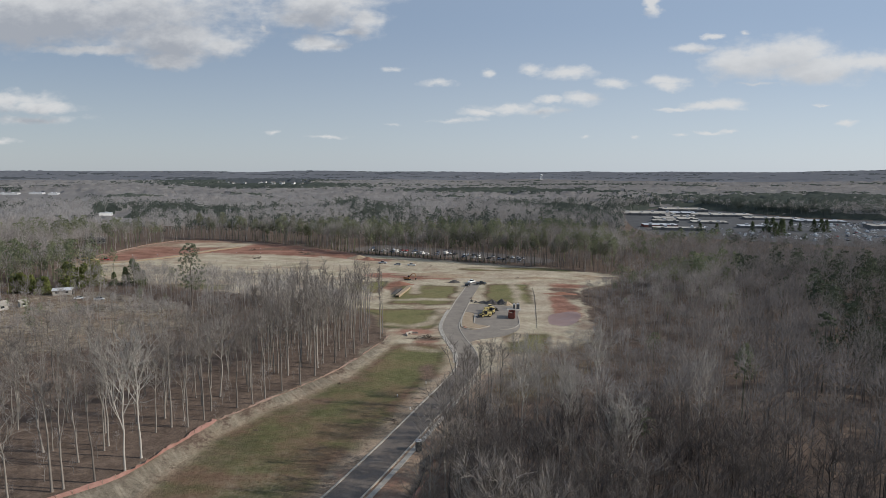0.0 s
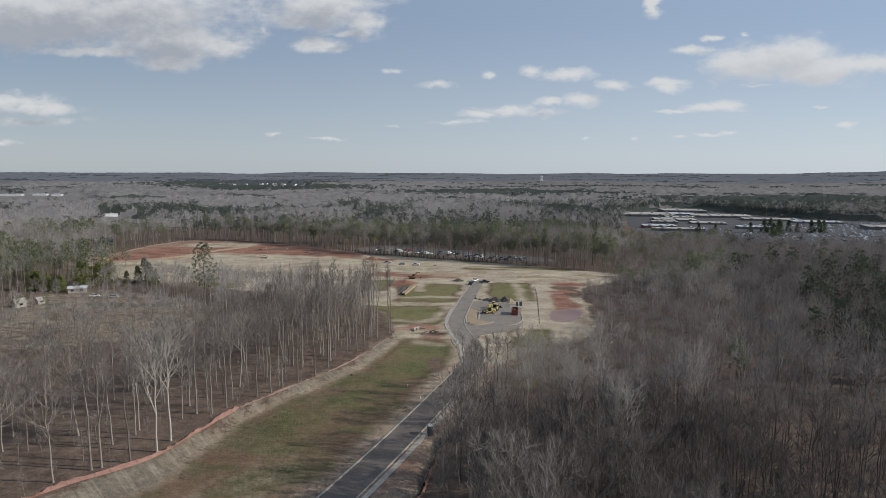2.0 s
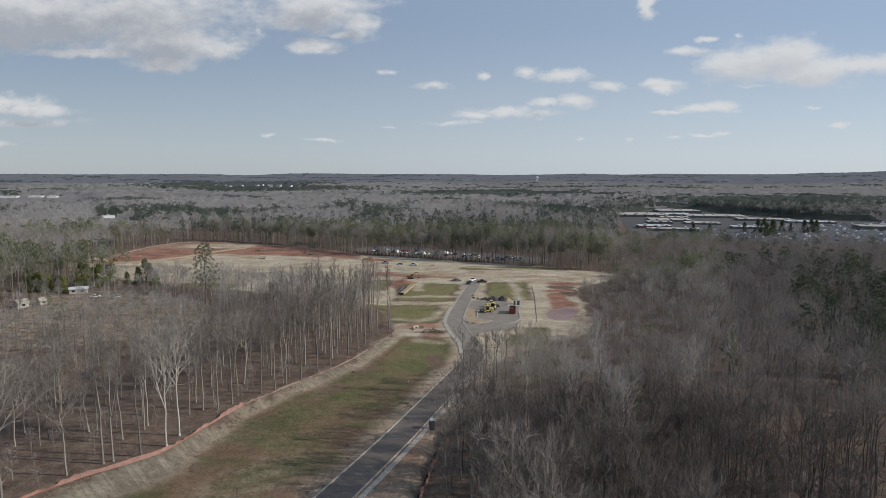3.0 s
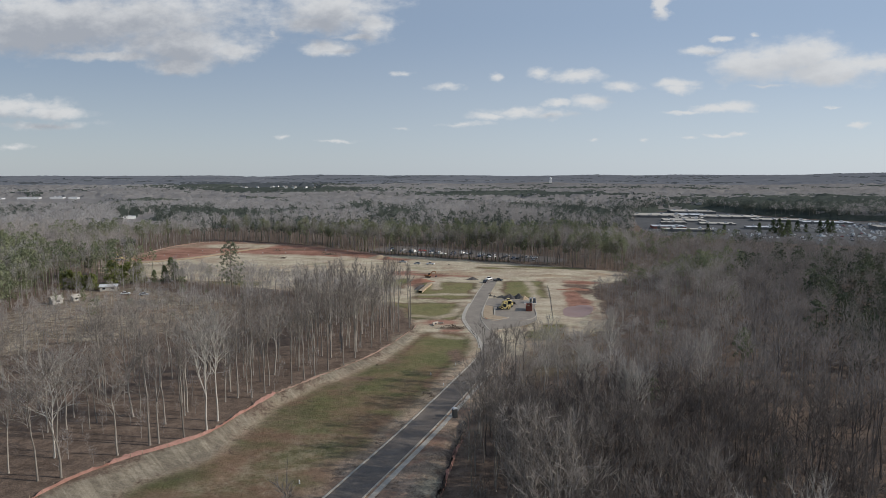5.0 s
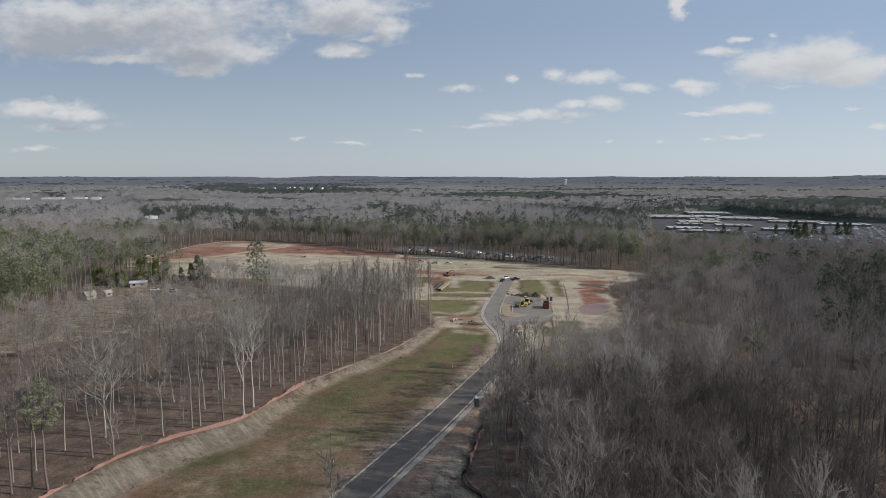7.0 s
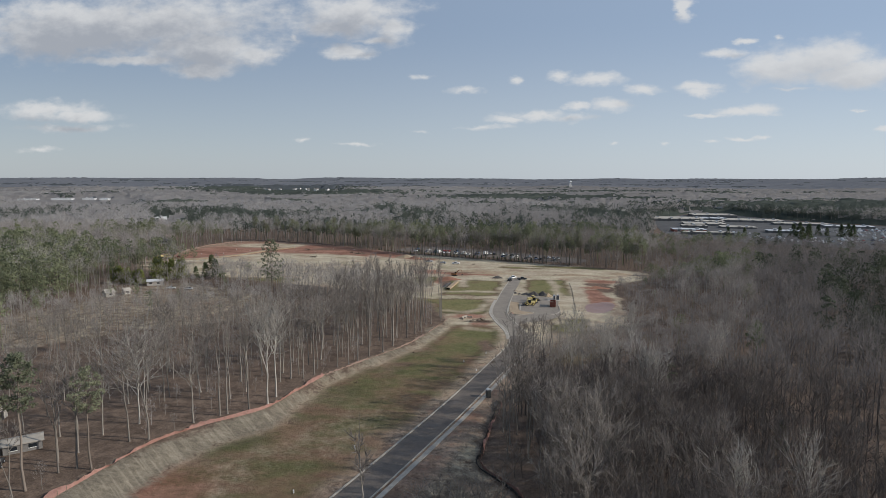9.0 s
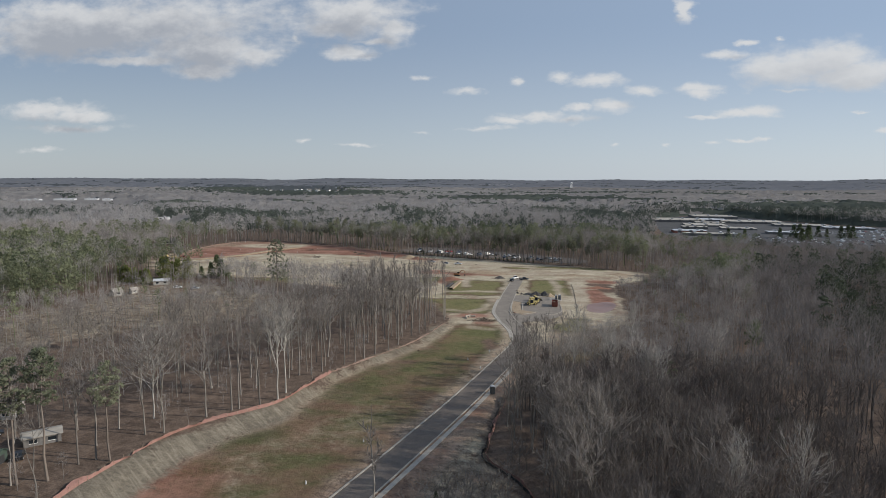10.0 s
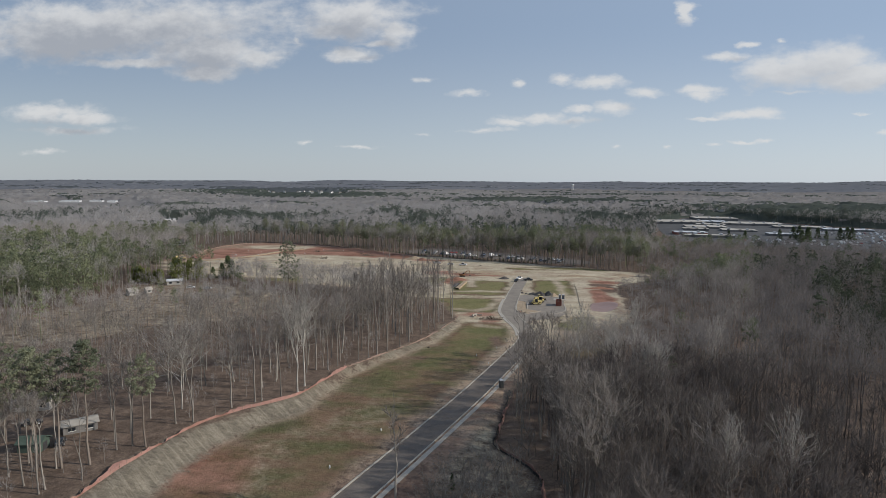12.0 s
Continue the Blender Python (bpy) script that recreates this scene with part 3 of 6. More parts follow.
# ---- trees ----
def rod(V, F, a, b, r0, r1, sides):
    """A tapered rod added to lists of points and triangles."""
    a, b = np.asarray(a, float), np.asarray(b, float)
    d = b - a
    d = d / (np.linalg.norm(d) + 1e-9)
    u = np.cross(d, (0.3, 0.9, 0.1) if abs(d[2]) > 0.8 else (0, 0, 1))
    u /= np.linalg.norm(u)
    w = np.cross(d, u)
    n = len(V)
    for c, r in ((a, r0), (b, r1)):
        for k in range(sides):
            t = 2 * math.pi * k / sides
            V.append(c + r * (math.cos(t) * u + math.sin(t) * w))
    for k in range(sides):
        j = (k + 1) % sides
        F.append((n + k, n + j, n + sides + j))
        F.append((n + k, n + sides + j, n + sides + k))


def sliver(V, F, a, d, length, width, rng):
    """A thin tapering twig."""
    s = np.cross(d, rng.normal(size=3))
    s = s / (np.linalg.norm(s) + 1e-9) * width / 2
    n = len(V)
    V += [a - s, a + s, a + d * length]
    F.append((n, n + 1, n + 2))


def unit(v):
    return v / (np.linalg.norm(v) + 1e-9)


def facet(V, F, c, n, size, rng, loose=0.45):
    """A small ragged leaf of foliage that faces about along n."""
    n = unit(n + rng.normal(size=3) * loose)
    u = unit(np.cross(n, rng.normal(size=3)))
    w = np.cross(n, u)
    k = len(V)
    for a in (0.0, 2.1, 4.2):
        r = size * rng.uniform(0.35, 0.75)
        V.append(c + r * (math.cos(a) * u + math.sin(a) * w))
    F.append((k, k + 1, k + 2))


def dome_way(rng, low=-0.35):
    """A direction towards the upper part of a round crown."""
    while True:
        d = unit(rng.normal(size=3))
        if d[2] > low:
            return d


def bare_tree(seed, height=24.0, spread=0.22, first=0.45, lod=0, limbs=11, lean=0.02, fork=True, rise=1.0, twigs=0):
    """Trunk and crown of a leafless hardwood: points and triangles of each."""
    rng = np.random.RandomState(seed)
    TV, TF, CV, CF = [], [], [], []
    sides, segs = ((6, 6), (3, 2), (3, 1))[lod]
    base_r = height * 0.0068 + 0.03
    tip = height * 0.88
    axis_p = [np.array([0, 0, -0.3])]
    drift = rng.normal(size=2) * lean
    for k in range(1, segs + 1):
        z = tip * k / segs
        wob = rng.normal(size=2) * (0.008 if twigs else 0.014) * height * (k / segs) ** 0.7 if lod == 0 else rng.normal(size=2) * 0.01 * height
        axis_p.append(np.array([drift[0] * z + wob[0], drift[1] * z + wob[1], z]))
    if lod == 0:
        rod(TV, TF, (0, 0, -0.4), axis_p[0] + (0, 0, 0.9), base_r * 1.7, base_r * 1.05, sides)
    def radius(z):
        return max(0.025, base_r * (1 - z / tip) ** 0.8 + 0.02)
    for a, b in zip(axis_p[:-1], axis_p[1:]):
        rod(TV, TF, a, b, radius(max(a[2], 0)), radius(b[2] * 0.985), sides)
    def on_axis(z):
        i = min(segs - 1, int(z / tip * segs))
        a, b = axis_p[i], axis_p[i + 1]
        return a + (b - a) * np.clip((z - a[2]) / (b[2] - a[2]), 0, 1)
    stems = [(on_axis, 1.0)]
    if lod == 0 and fork and rng.uniform() < 0.7:
        # a second leader that parts from the trunk
        zf = height * rng.uniform(0.28, 0.5)
        a0, ang = on_axis(zf), rng.uniform(0, 6.28)
        pts = [a0]
        for k in range(3):
            out = height * (0.05, 0.085, 0.11)[k]
            pts.append(a0 + (math.cos(ang) * out, math.sin(ang) * out, (height * 0.93 - zf) * (k + 1) / 3))
        for k in range(3):
            rod(TV, TF, pts[k], pts[k + 1], radius(zf) * 0.75 * (1 - 0.3 * k), radius(zf) * 0.75 * (0.7 - 0.3 * k), 5)
        def on_fork(z):
            k = min(2, max(0, int((z - zf) / (height * 0.93 - zf) * 3)))
            a, b = pts[k], pts[k + 1]
            return a + (b - a) * np.clip((z - a[2]) / (b[2] - a[2]), 0, 1)
        stems.append((on_fork, zf))
    nl = (limbs, 7, 3)[lod]
    az = rng.uniform(0, 6.28)
    ends = []
    for i in range(nl):
        f = (i + rng.uniform(0, 0.8)) / nl
        z = height * (first + (0.86 - first) * f)
        az += 2.4 + rng.uniform(-0.5, 0.5)
        out = rng.uniform(0.75, 1.35)
        d = unit(np.array([math.cos(az) * out, math.sin(az) * out, rng.uniform(0.8, 1.7) * rise]))
        length = height * spread * (1.25 - 0.75 * f) * rng.uniform(0.8, 1.25) * (1.0, 0.85, 0.7)[lod]
        p = stems[1][0](z) if len(stems) > 1 and i % 2 and z > stems[1][1] else on_axis(z)
        r = radius(z) * 0.55 + 0.03
        for s in range((3, 1, 1)[lod]):
            q = p + d * length / (3, 1, 1)[lod]
            if lod == 0:
                rod(TV, TF, p, q, r, r * 0.62, 4)
            elif lod == 1:
                rod(CV, CF, p, q, r, r * 0.62, 3)
            else:
                sliver(CV, CF, p, d, length, 0.35, rng)
            if lod == 0:
                for _ in range(2):
                    bd = unit(d + rng.normal(size=3) * 0.55 + (0, 0, 0.25))
                    bl = length * rng.uniform(0.3, 0.5)
                    rod(TV, TF, q, q + bd * bl, r * 0.55, 0.025, 3)
                    ends.append((q, bd, bl))
            else:
                ends.append((p, d, length))
            p, r = q, r * 0.62
            d = unit(d + rng.normal(size=3) * 0.2 + (0, 0, 0.22))
    ends.append((on_axis(height * 0.72), np.array([0, 0, 1.0]), height * 0.2))
    if lod == 0:
        # every branch parts into boughs, every bough into fine twigs, all bending up
        boughs, fine = (2, 2) if twigs else (3, 2)
        for p, d, bl in ends:
            for _ in range(boughs):
                a = p + d * bl * rng.uniform(0.35, 0.95)
                e = unit(d * 0.9 + rng.normal(size=3) * 0.32 + (0, 0, 0.2))
                length = bl * rng.uniform(0.5, 0.85) + 0.4
                sliver(CV, CF, a, e, length, 0.11 * height / 24 + 0.02, rng)
                for _ in range(fine):
                    sliver(CV, CF, a + e * length * rng.uniform(0.2, 0.85), unit(e * 0.9 + rng.normal(size=3) * 0.36 + (0, 0, 0.24)), rng.uniform(0.7, 1.9) * height / 24, 0.058, rng)
    else:
        # twigs that end on a rounded outline
        mid, rz, rw = on_axis(height * (first + 0.98) / 2), height * (1.02 - first) / 2, height * spread * 0.82
        swell = rng.uniform(0.82, 1.15, 3)
        for k in range((118, 40)[lod - 1]):
            d = dome_way(rng)
            a = mid + d * np.array([rw * swell[0], rw * swell[1], rz]) * rng.uniform(0.45, 0.95)
            e = unit(d * (0.6, 0.6, 0.5) + (0, 0, 0.7) + rng.normal(size=3) * 0.35)
            sliver(CV, CF, a, e, rng.uniform(1.2, 3.2) * height / 24, (0.16, 0.5)[lod - 1], rng)
        for k in range((0, 14)[lod - 1]):
            d = dome_way(rng, 0.0)
            facet(CV, CF, mid + d * np.array([rw * swell[0], rw * swell[1], rz]) * rng.uniform(0.7, 0.98), d, (0.42, 1.2)[lod - 1], rng, 1.0)
    return np.array(TV), np.array(TF), np.array(CV), np.array(CF)


def pine_tree(seed, height=24.0, width=3.4, first=0.58, lod=0, cone=False, heads=0):
    """Trunk and crown of a conifer: a tall bare pole with a ragged head, or a cone down to the ground."""
    rng = np.random.RandomState(seed)
    TV, TF, CV, CF = [], [], [], []
    sides, segs = ((6, 5), (3, 2), (3, 1))[lod]
    r0 = height * 0.0085 + 0.05
    p = np.array([0, 0, -0.4])
    for k in range(segs):
        q = np.array([*(rng.normal(size=2) * 0.01 * height), height * 0.97 * (k + 1) / segs])
        rod(TV, TF, p, q, r0 * (1 - 0.85 * k / segs), r0 * (1 - 0.85 * (k + 1) / segs), sides)
        p = q
    clumps, tufts, size = ((96, 21, 0.72), (36, 6, 1.2), (13, 5, 1.9))[lod]
    clumps = heads or clumps
    if cone:
        clumps, tufts, size = 90, 9, 0.95
    for i in range(clumps):
        f = rng.uniform(0, 1) ** 0.85
        z = height * (first + (1.0 - first) * f)
        if cone:
            w = width * (1.02 - f) * rng.uniform(0.55, 1.0)
        else:
            w = width * (math.sin(math.pi * (0.2 + 0.72 * f)) * 0.9 + 0.1) * rng.uniform(0.15, 1.0) ** 0.7
        az = rng.uniform(0, 6.28)
        c = np.array([math.cos(az) * w, math.sin(az) * w, z])
        if lod == 0 and i % 2 == 0:
            rod(TV, TF, (0, 0, z - 0.35 * w), c, 0.06, 0.02, 3)
        for k in range(tufts):
            d = unit(rng.normal(size=3) + (0, 0, 0.35) + unit(c - (0, 0, z - 1)) * 0.6)
            if k % 3:
                facet(CV, CF, c + d * size * (0.8, 0.8, 0.5), d, size * (0.62, 0.85, 0.9)[lod], rng)
            else:
                sliver(CV, CF, c + d * size * 0.4, d, size * rng.uniform(0.6, 1.1), size * rng.uniform(0.25, 0.4), rng)
    return np.array(TV), np.array(TF), np.array(CV), np.array(CF)


def far_clump(seed, conifer):
    """The head of a far tree, one metre wide and high, of loose fine tips."""
    rng = np.random.RandomState(seed)
    V, F = [], []
    for k in range(16 if conifer else 20):
        d = dome_way(rng, -0.1)
        c = np.array([0, 0, 0.4]) + d * np.array([0.4, 0.4, 0.42]) * rng.uniform(0.7, 1.0)
        sliver(V, F, c, unit(d + (0, 0, 0.7) + rng.normal(size=3) * 0.3), rng.uniform(0.16, 0.3), 0.14 if conifer else 0.09, rng)
    return np.array(V), np.array(F)


class Stand:
    """Gathers many copies of small meshes into one joined mesh."""
    def __init__(self):
        self.v, self.f, self.t, self.n = [], [], [], 0

    def add(self, V, F, x, y, z, turn, scale, tint, wide=1.0):
        for i in range(len(x)):
            c, s = math.cos(turn[i]), math.sin(turn[i])
            k, w = scale[i], (wide if np.isscalar(wide) else wide[i])
            P = np.empty((len(V), 3), np.float32)
            P[:, 0] = (V[:, 0] * c - V[:, 1] * s) * k * w + x[i]
            P[:, 1] = (V[:, 0] * s + V[:, 1] * c) * k * w + y[i]
            P[:, 2] = V[:, 2] * k + z[i]
            self.v.append(P)
            self.f.append(F + self.n)
            self.t.append(np.full(len(V), tint[i], np.float32))
            self.n += len(V)

    def finish(self, name, mat, label, category, rounded=False):
        if self.v:
            me = tri_mesh(name, np.vstack(self.v), np.vstack(self.f), mat, np.concatenate(self.t))
            if rounded:
                me.polygons.foreach_set("use_smooth", np.ones(len(me.polygons), bool))
            return tagged(new(name, me), label, category, kind="stuff")


def scatter(x0, x1, y0, y1, gap, seed):
    rng = np.random.RandomState(seed)
    X, Y = np.meshgrid(np.arange(x0, x1, gap), np.arange(y0, y1, gap))
    X, Y = X.ravel() + rng.uniform(-0.48, 0.48, X.size) * gap, Y.ravel() + rng.uniform(-0.48, 0.48, X.size) * gap
    keep = (X > -0.9 * (Y + 52) - 15) & (X < 0.70 * (Y + 20) + 28)
    return X[keep], Y[keep]


def cleared(x, y, pad=0.0):
    """Where no woods stand: the site, yards, the parking lot, the works."""
    c = inside(SITE, x, y) | inside(LOT_N, x, y)
    c |= (distance(ROAD_MID, x, y) < 9)
    c |= inside(YARD, x, y)
    c |= inside(WORKS, x, y)
    c |= np.hypot((x + 100) / 22, (y - 82) / 17) < 1
    c |= inside(WHITE_HALL, x, y) | inside(HAMLET, x, y) | inside(SHEDS, x, y)
    return c


WORKS = [(150, 560), (195, 520), (290, 480), (400, 470), (585, 570), (570, 760), (470, 850), (385, 1035), (320, 1040), (238, 920), (180, 690)]
DARKWOOD = [(112, 172), (126, 150), (170, 160), (206, 216), (196, 262), (160, 240), (132, 208)]
WHITE_HALL = [(-328, 540), (-300, 548), (-455, 818), (-505, 802)]
HAMLET = [(-640, 1750), (-500, 1800), (-660, 2440), (-930, 2350)]
SHEDS = [(-720, 880), (-560, 900), (-880, 1350), (-1130, 1290)]


def pine_share(x, y):
    """How far the woods are conifers, from 0 to 1."""
    w = wave(x, y, 170, 21) * 0.6 + wave(x, y, 420, 22) * 0.6
    s = np.where(y > 500, step01(w, 0.02, 0.45) * 0.9, step01(w, 0.42, 0.85) * 0.75)
    r = np.hypot(x, y)
    s = np.where(r > 1000, step01(w, 0.45, 0.85) * 0.6, s)
    s = np.where((x > 0) & (y < 480), np.where(y < 160, 0.004, 0.03), s)
    s = np.where((x < 0) & (y < 300) & (x > -165), 0.0, s)
    def blob(cx, cy, ax, ay, v):
        return v * np.exp(-((x - cx) / ax) ** 2 - ((y - cy) / ay) ** 2)
    s = s + blob(122, 318, 26, 26, 0.75) + blob(150, 215, 14, 24, 0.6) + blob(-258, 265, 50, 75, 1.2) + blob(-205, 316, 26, 16, 0.8) + blob(-150, 165, 14, 20, 0.3)
    # the right-hand blobs add pines to darken woods that lie in cloud shade
    s = s + blob(-300, 480, 60, 50, 0.5) + blob(-215, 560, 60, 26, 0.8) + blob(0, 520, 170, 70, 0.85) + blob(190, 300, 22, 30, 0.55) + blob(150, 232, 14, 26, 0.5) + blob(95, 400, 22, 20, 0.5) + blob(520, 980, 360, 110, 0.95)
    s = s + blob(20, 640, 190, 45, 0.6) + blob(-640, 1130, 70, 45, 0.95) + blob(620, 1190, 330, 100, 0.9) + blob(250, 1400, 220, 60, 0.6) + blob(-560, 1730, 260, 200, 1.0) + blob(-850, 2300, 340, 420, 1.0) + blob(10, 1450, 190, 130, 1.0) + blob(-600, 921, 46, 50, 0.95) + blob(-590, 690, 40, 40, 0.9) + blob(3250, 4050, 600, 600, 0.7) + blob(-330, 760, 110, 50, 0.4) + blob(300, 1900, 500, 120, 0.6)
    return np.clip(s, 0, 1)


BARE = [bare_tree(100 + i, 24, sp, fi, 0, li, le) for i, (sp, fi, li, le) in enumerate(((0.20, 0.50, 10, 0.03), (0.17, 0.58, 9, 0.02), (0.25, 0.40, 12, 0.04), (0.15, 0.62, 8, 0.02), (0.22, 0.48, 11, 0.05), (0.18, 0.55, 9, 0.03)))]
SLIM = [bare_tree(150 + i, 25, sp, fi, 0, li, 0.025, i % 2 == 0, 2.2, 330) for i, (sp, fi, li) in enumerate(((0.11, 0.60, 6), (0.09, 0.66, 5), (0.13, 0.56, 7), (0.10, 0.62, 6)))]
BARE1 = [bare_tree(200 + i, 24, 0.17 + 0.025 * (i % 4), 0.46 + 0.04 * (i % 3), 1) for i in range(10)]
BARE2 = [bare_tree(300 + i, 24, 0.24, 0.4, 2) for i in range(8)]
PINE = [pine_tree(400 + i, 24, w, f) for i, (w, f) in enumerate(((3.6, 0.56), (3.0, 0.60), (4.0, 0.50), (3.3, 0.63)))]
PINE1 = [pine_tree(500 + i, 24, 3.6, 0.5 + 0.05 * (i % 3), 1) for i in range(6)]
BROAD = [pine_tree(560 + i, 24, 4.8, 0.14 + 0.05 * (i % 3), 1, False, 70) for i in range(6)]
PINE2 = [pine_tree(600 + i, 24, 4.2, 0.42, 2) for i in range(6)]
CEDAR = [pine_tree(700 + i, 10, 2.3, 0.04, 0, True) for i in range(2)]
SAPLING = [bare_tree(850 + i, 24, 0.22, 0.1, 1, 9, 0.04) for i in range(4)]
SHRUB = [bare_tree(800 + i, 7, 0.5, 0.12, 0, 9, 0.05) for i in range(3)]
FAR = [far_clump(900 + i, False) for i in range(8)]
FARC = [far_clump(950 + i, True) for i in range(8)]


def tree_meshes(kind, variants, bark, leaf):
    return [(tri_mesh(kind + "_trunk", a, b, bark), tri_mesh(kind + "_crown", c, d, leaf)) for a, b, c, d in variants]


GRAND = [bare_tree(1301, 25, 0.44, 0.30, 0, 22, 0.01, False, 0.5), bare_tree(1302, 25, 0.30, 0.36, 0, 16, 0.03, True, 2.0), bare_tree(1303, 25, 0.27, 0.42, 0, 15, 0.02, True, 2.0)]
SETS = {"grand": tree_meshes("grand", GRAND, M_PALEBARK, M_PALETWIG), "slim": tree_meshes("slim", SLIM, M_DARKBARK, M_TWIG), "bare": tree_meshes("bare", BARE, M_BARK, M_TWIG), "pine": tree_meshes("pine", PINE, M_PINEBARK, M_NEEDLE),
        "cedar": tree_meshes("cedar", CEDAR, M_PINEBARK, M_CEDAR), "hedge": tree_meshes("hedge", CEDAR, M_PINEBARK, M_HEDGE), "lone": tree_meshes("lone", [pine_tree(431, 29, 6.4, 0.32, 0, False, 165)], M_PINEBARK, M_NEEDLE), "brown": tree_meshes("brown", BARE, M_BROWNBARK, M_BROWNTWIG), "shrub": tree_meshes("shrub", SHRUB, M_BARK, M_TWIG)}


def plant(kind, variant, x, y, scale, turn, label, category, group, name, wide=1.0):
    root = new(name)
    root.empty_display_size = 0.5
    root.matrix_basis = Matrix.LocRotScale((x, y, float(terrain(x, y))), Euler((0, 0, turn)), (scale * wide, scale * wide, scale))
    trunk, crown = SETS[kind][variant]
    for n, me in (("trunk", trunk), ("crown", crown)):
        o = new(n, me)
        o.parent = root
    return tagged(root, label, category, group)


rngt = np.random.RandomState(5)
# rows of tall trunks on the wood's edge, above the silt fence
EDGE_TREES = [(-81, 86), (-77.5, 87.5), (-72.5, 97.5), (-68.4, 102.5), (-67, 103.6), (-62.6, 106), (-61, 132), (-57.4, 132.4), (-55.4, 136.4), (-50.6, 144.4), (-47.8, 147.4),
              (-45.6, 150.4), (-43.4, 157.2), (-39.8, 162.4), (-37.8, 170.4), (-34.8, 183.2), (-32.6, 189.2), (-25, 213)]
DEEPER_TREES = [(-99, 135), (-108, 160), (-81, 118), (-71, 114), (-116, 120), (-129, 132), (-65, 137), (-66, 149), (-95, 108), (-119, 133), (-58, 152), (-53, 160), (-61, 165), (-49, 172), (-44, 178), (-74, 128), (-86, 140), (-78, 152)]
for i, (x, y) in enumerate(EDGE_TREES):
    slim = y > 128 or i in (3, 4, 5)
    plant("slim" if slim else "bare", (i * 3) % 4, x, y, rngt.uniform(0.8, 1.02), i * 2.4, "tall leafless hardwood with a pale trunk at the wood's edge", "tree", "bare trees at the wood's edge", "bare_tree", 1.1)
for i, (x, y) in enumerate(DEEPER_TREES):
    plant("slim" if i % 2 else "bare", (i * 5) % 4, x, y, rngt.uniform(0.75, 1.0), i * 1.9, "tall leafless hardwood with a pale trunk at the wood's edge", "tree", "bare trees at the wood's edge", "bare_tree", 1.15)
plant("grand", 1, -59.8, 111, 1.03, 0.4, "tall leafless tree with a whitish forked trunk", "tree", "bare trees at the wood's edge", "bare_tree", 1.05)
plant("grand", 2, -59.6, 116.5, 1.03, 2.0, "tall leafless tree with a whitish trunk", "tree", "bare trees at the wood's edge", "bare_tree")
plant("grand", 0, -84.5, 95.5, 0.86, 1.1, "large leafless tree with a wide spreading crown", "tree", "bare trees at the wood's edge", "bare_tree")
# a dense stand of tall straight trees at the wood's corner
CORNER = [(-25, 207), (-33, 181), (-46, 166), (-66, 190), (-58, 236), (-36, 243), (-24, 220)]
count = 0
while count < 52:
    x, y = rngt.uniform(-66, -24), rngt.uniform(166, 243)
    if inside(CORNER, x, y) and distance(FENCE, x, y) > 2.0:
        plant("slim", int(rngt.randint(4)), x, y, rngt.uniform(0.9, 1.12), rngt.uniform(0, 6.28), "tall straight leafless tree at the wood's corner", "tree", "bare trees at the wood's edge", "bare_tree", 0.85)
        count += 1
# the wood behind them
X, Y = scatter(-168, -20, 40, 292, 7.6, 31)
inw = ~cleared(X, Y) & (X < -20) & (distance(FENCE, X, Y) > 6) & (np.hypot((X + 86) / 13, (Y - 96) / 14) > 1) & ((np.random.RandomState(77).uniform(size=len(X)) < np.where((Y < 180) & (X > -140), 0.64, 0.95)))
X, Y = X[inw], Y[inw]
order = np.argsort(np.hypot(X + 40, Y - 40))
near = order[:150]
for i in near:
    plant("bare", int(rngt.randint(6)), X[i], Y[i], rngt.uniform(0.6, 0.95) * float(np.interp(X[i], [-130, -70, -45], [0.72, 0.92, 1.12])), rngt.uniform(0, 6.28), "leafless hardwood standing in leaf litter", "tree", "bare trees of the woods", "bare_tree")
restL = order[150:]
LX, LY = X[restL], Y[restL]
# the wood beyond the road
def edge_low(x, y):
    """Trees at the rim of the site are lower."""
    low = np.interp(y, [120, 150, 200, 260, 300], [0.66, 0.56, 0.48, 0.4, 0.36])
    return low + (1 - low) * step01(distance(SITE[len(FENCE) + 13:len(FENCE) + 24], x, y), 2, 58)


X, Y = scatter(-12, 260, 30, 330, 5.1, 32)
inw = ~cleared(X, Y) & ~inside(DARKWOOD, X, Y) & (X > -14) & (X > np.interp(Y, [0, 80, 100, 140, 200], [4, 5, 0, 5, 12]))
X, Y = X[inw], Y[inw]
order = np.argsort(np.hypot(X + 10, (Y - 60) * 0.9))
for i in order[:80]:
    plant("brown", int(rngt.randint(6)), X[i], Y[i], rngt.uniform(0.68, 0.95) * edge_low(X[i], Y[i]), rngt.uniform(0, 6.28), "leafless hardwood in dense woods beside the road", "tree", "bare trees of the woods", "bare_tree")
RX, RY = X[order[80:]], Y[order[80:]]
for i in range(12):
    x, y = rngt.uniform(8, 60), rngt.uniform(48, 150)
    if not cleared(x, y) and x > 8:
        plant('grand', 1 + i % 2, x, y, rngt.uniform(0.7, 0.9), i * 1.7, 'pale-limbed leafless tree in dense woods', 'tree', 'bare trees of the woods', 'bare_tree', 0.9)
wood0, wood1, wood2, wood3 = Stand(), Stand(), Stand(), Stand()
pine1, pine2, pine3 = Stand(), Stand(), Stand()
pine_shaded, wood_shaded = Stand(), Stand()


PINEWOOD = [(-350, 300), (-296, 246), (-232, 200), (-208, 212), (-204, 244), (-228, 276), (-256, 330), (-300, 384), (-390, 400)]


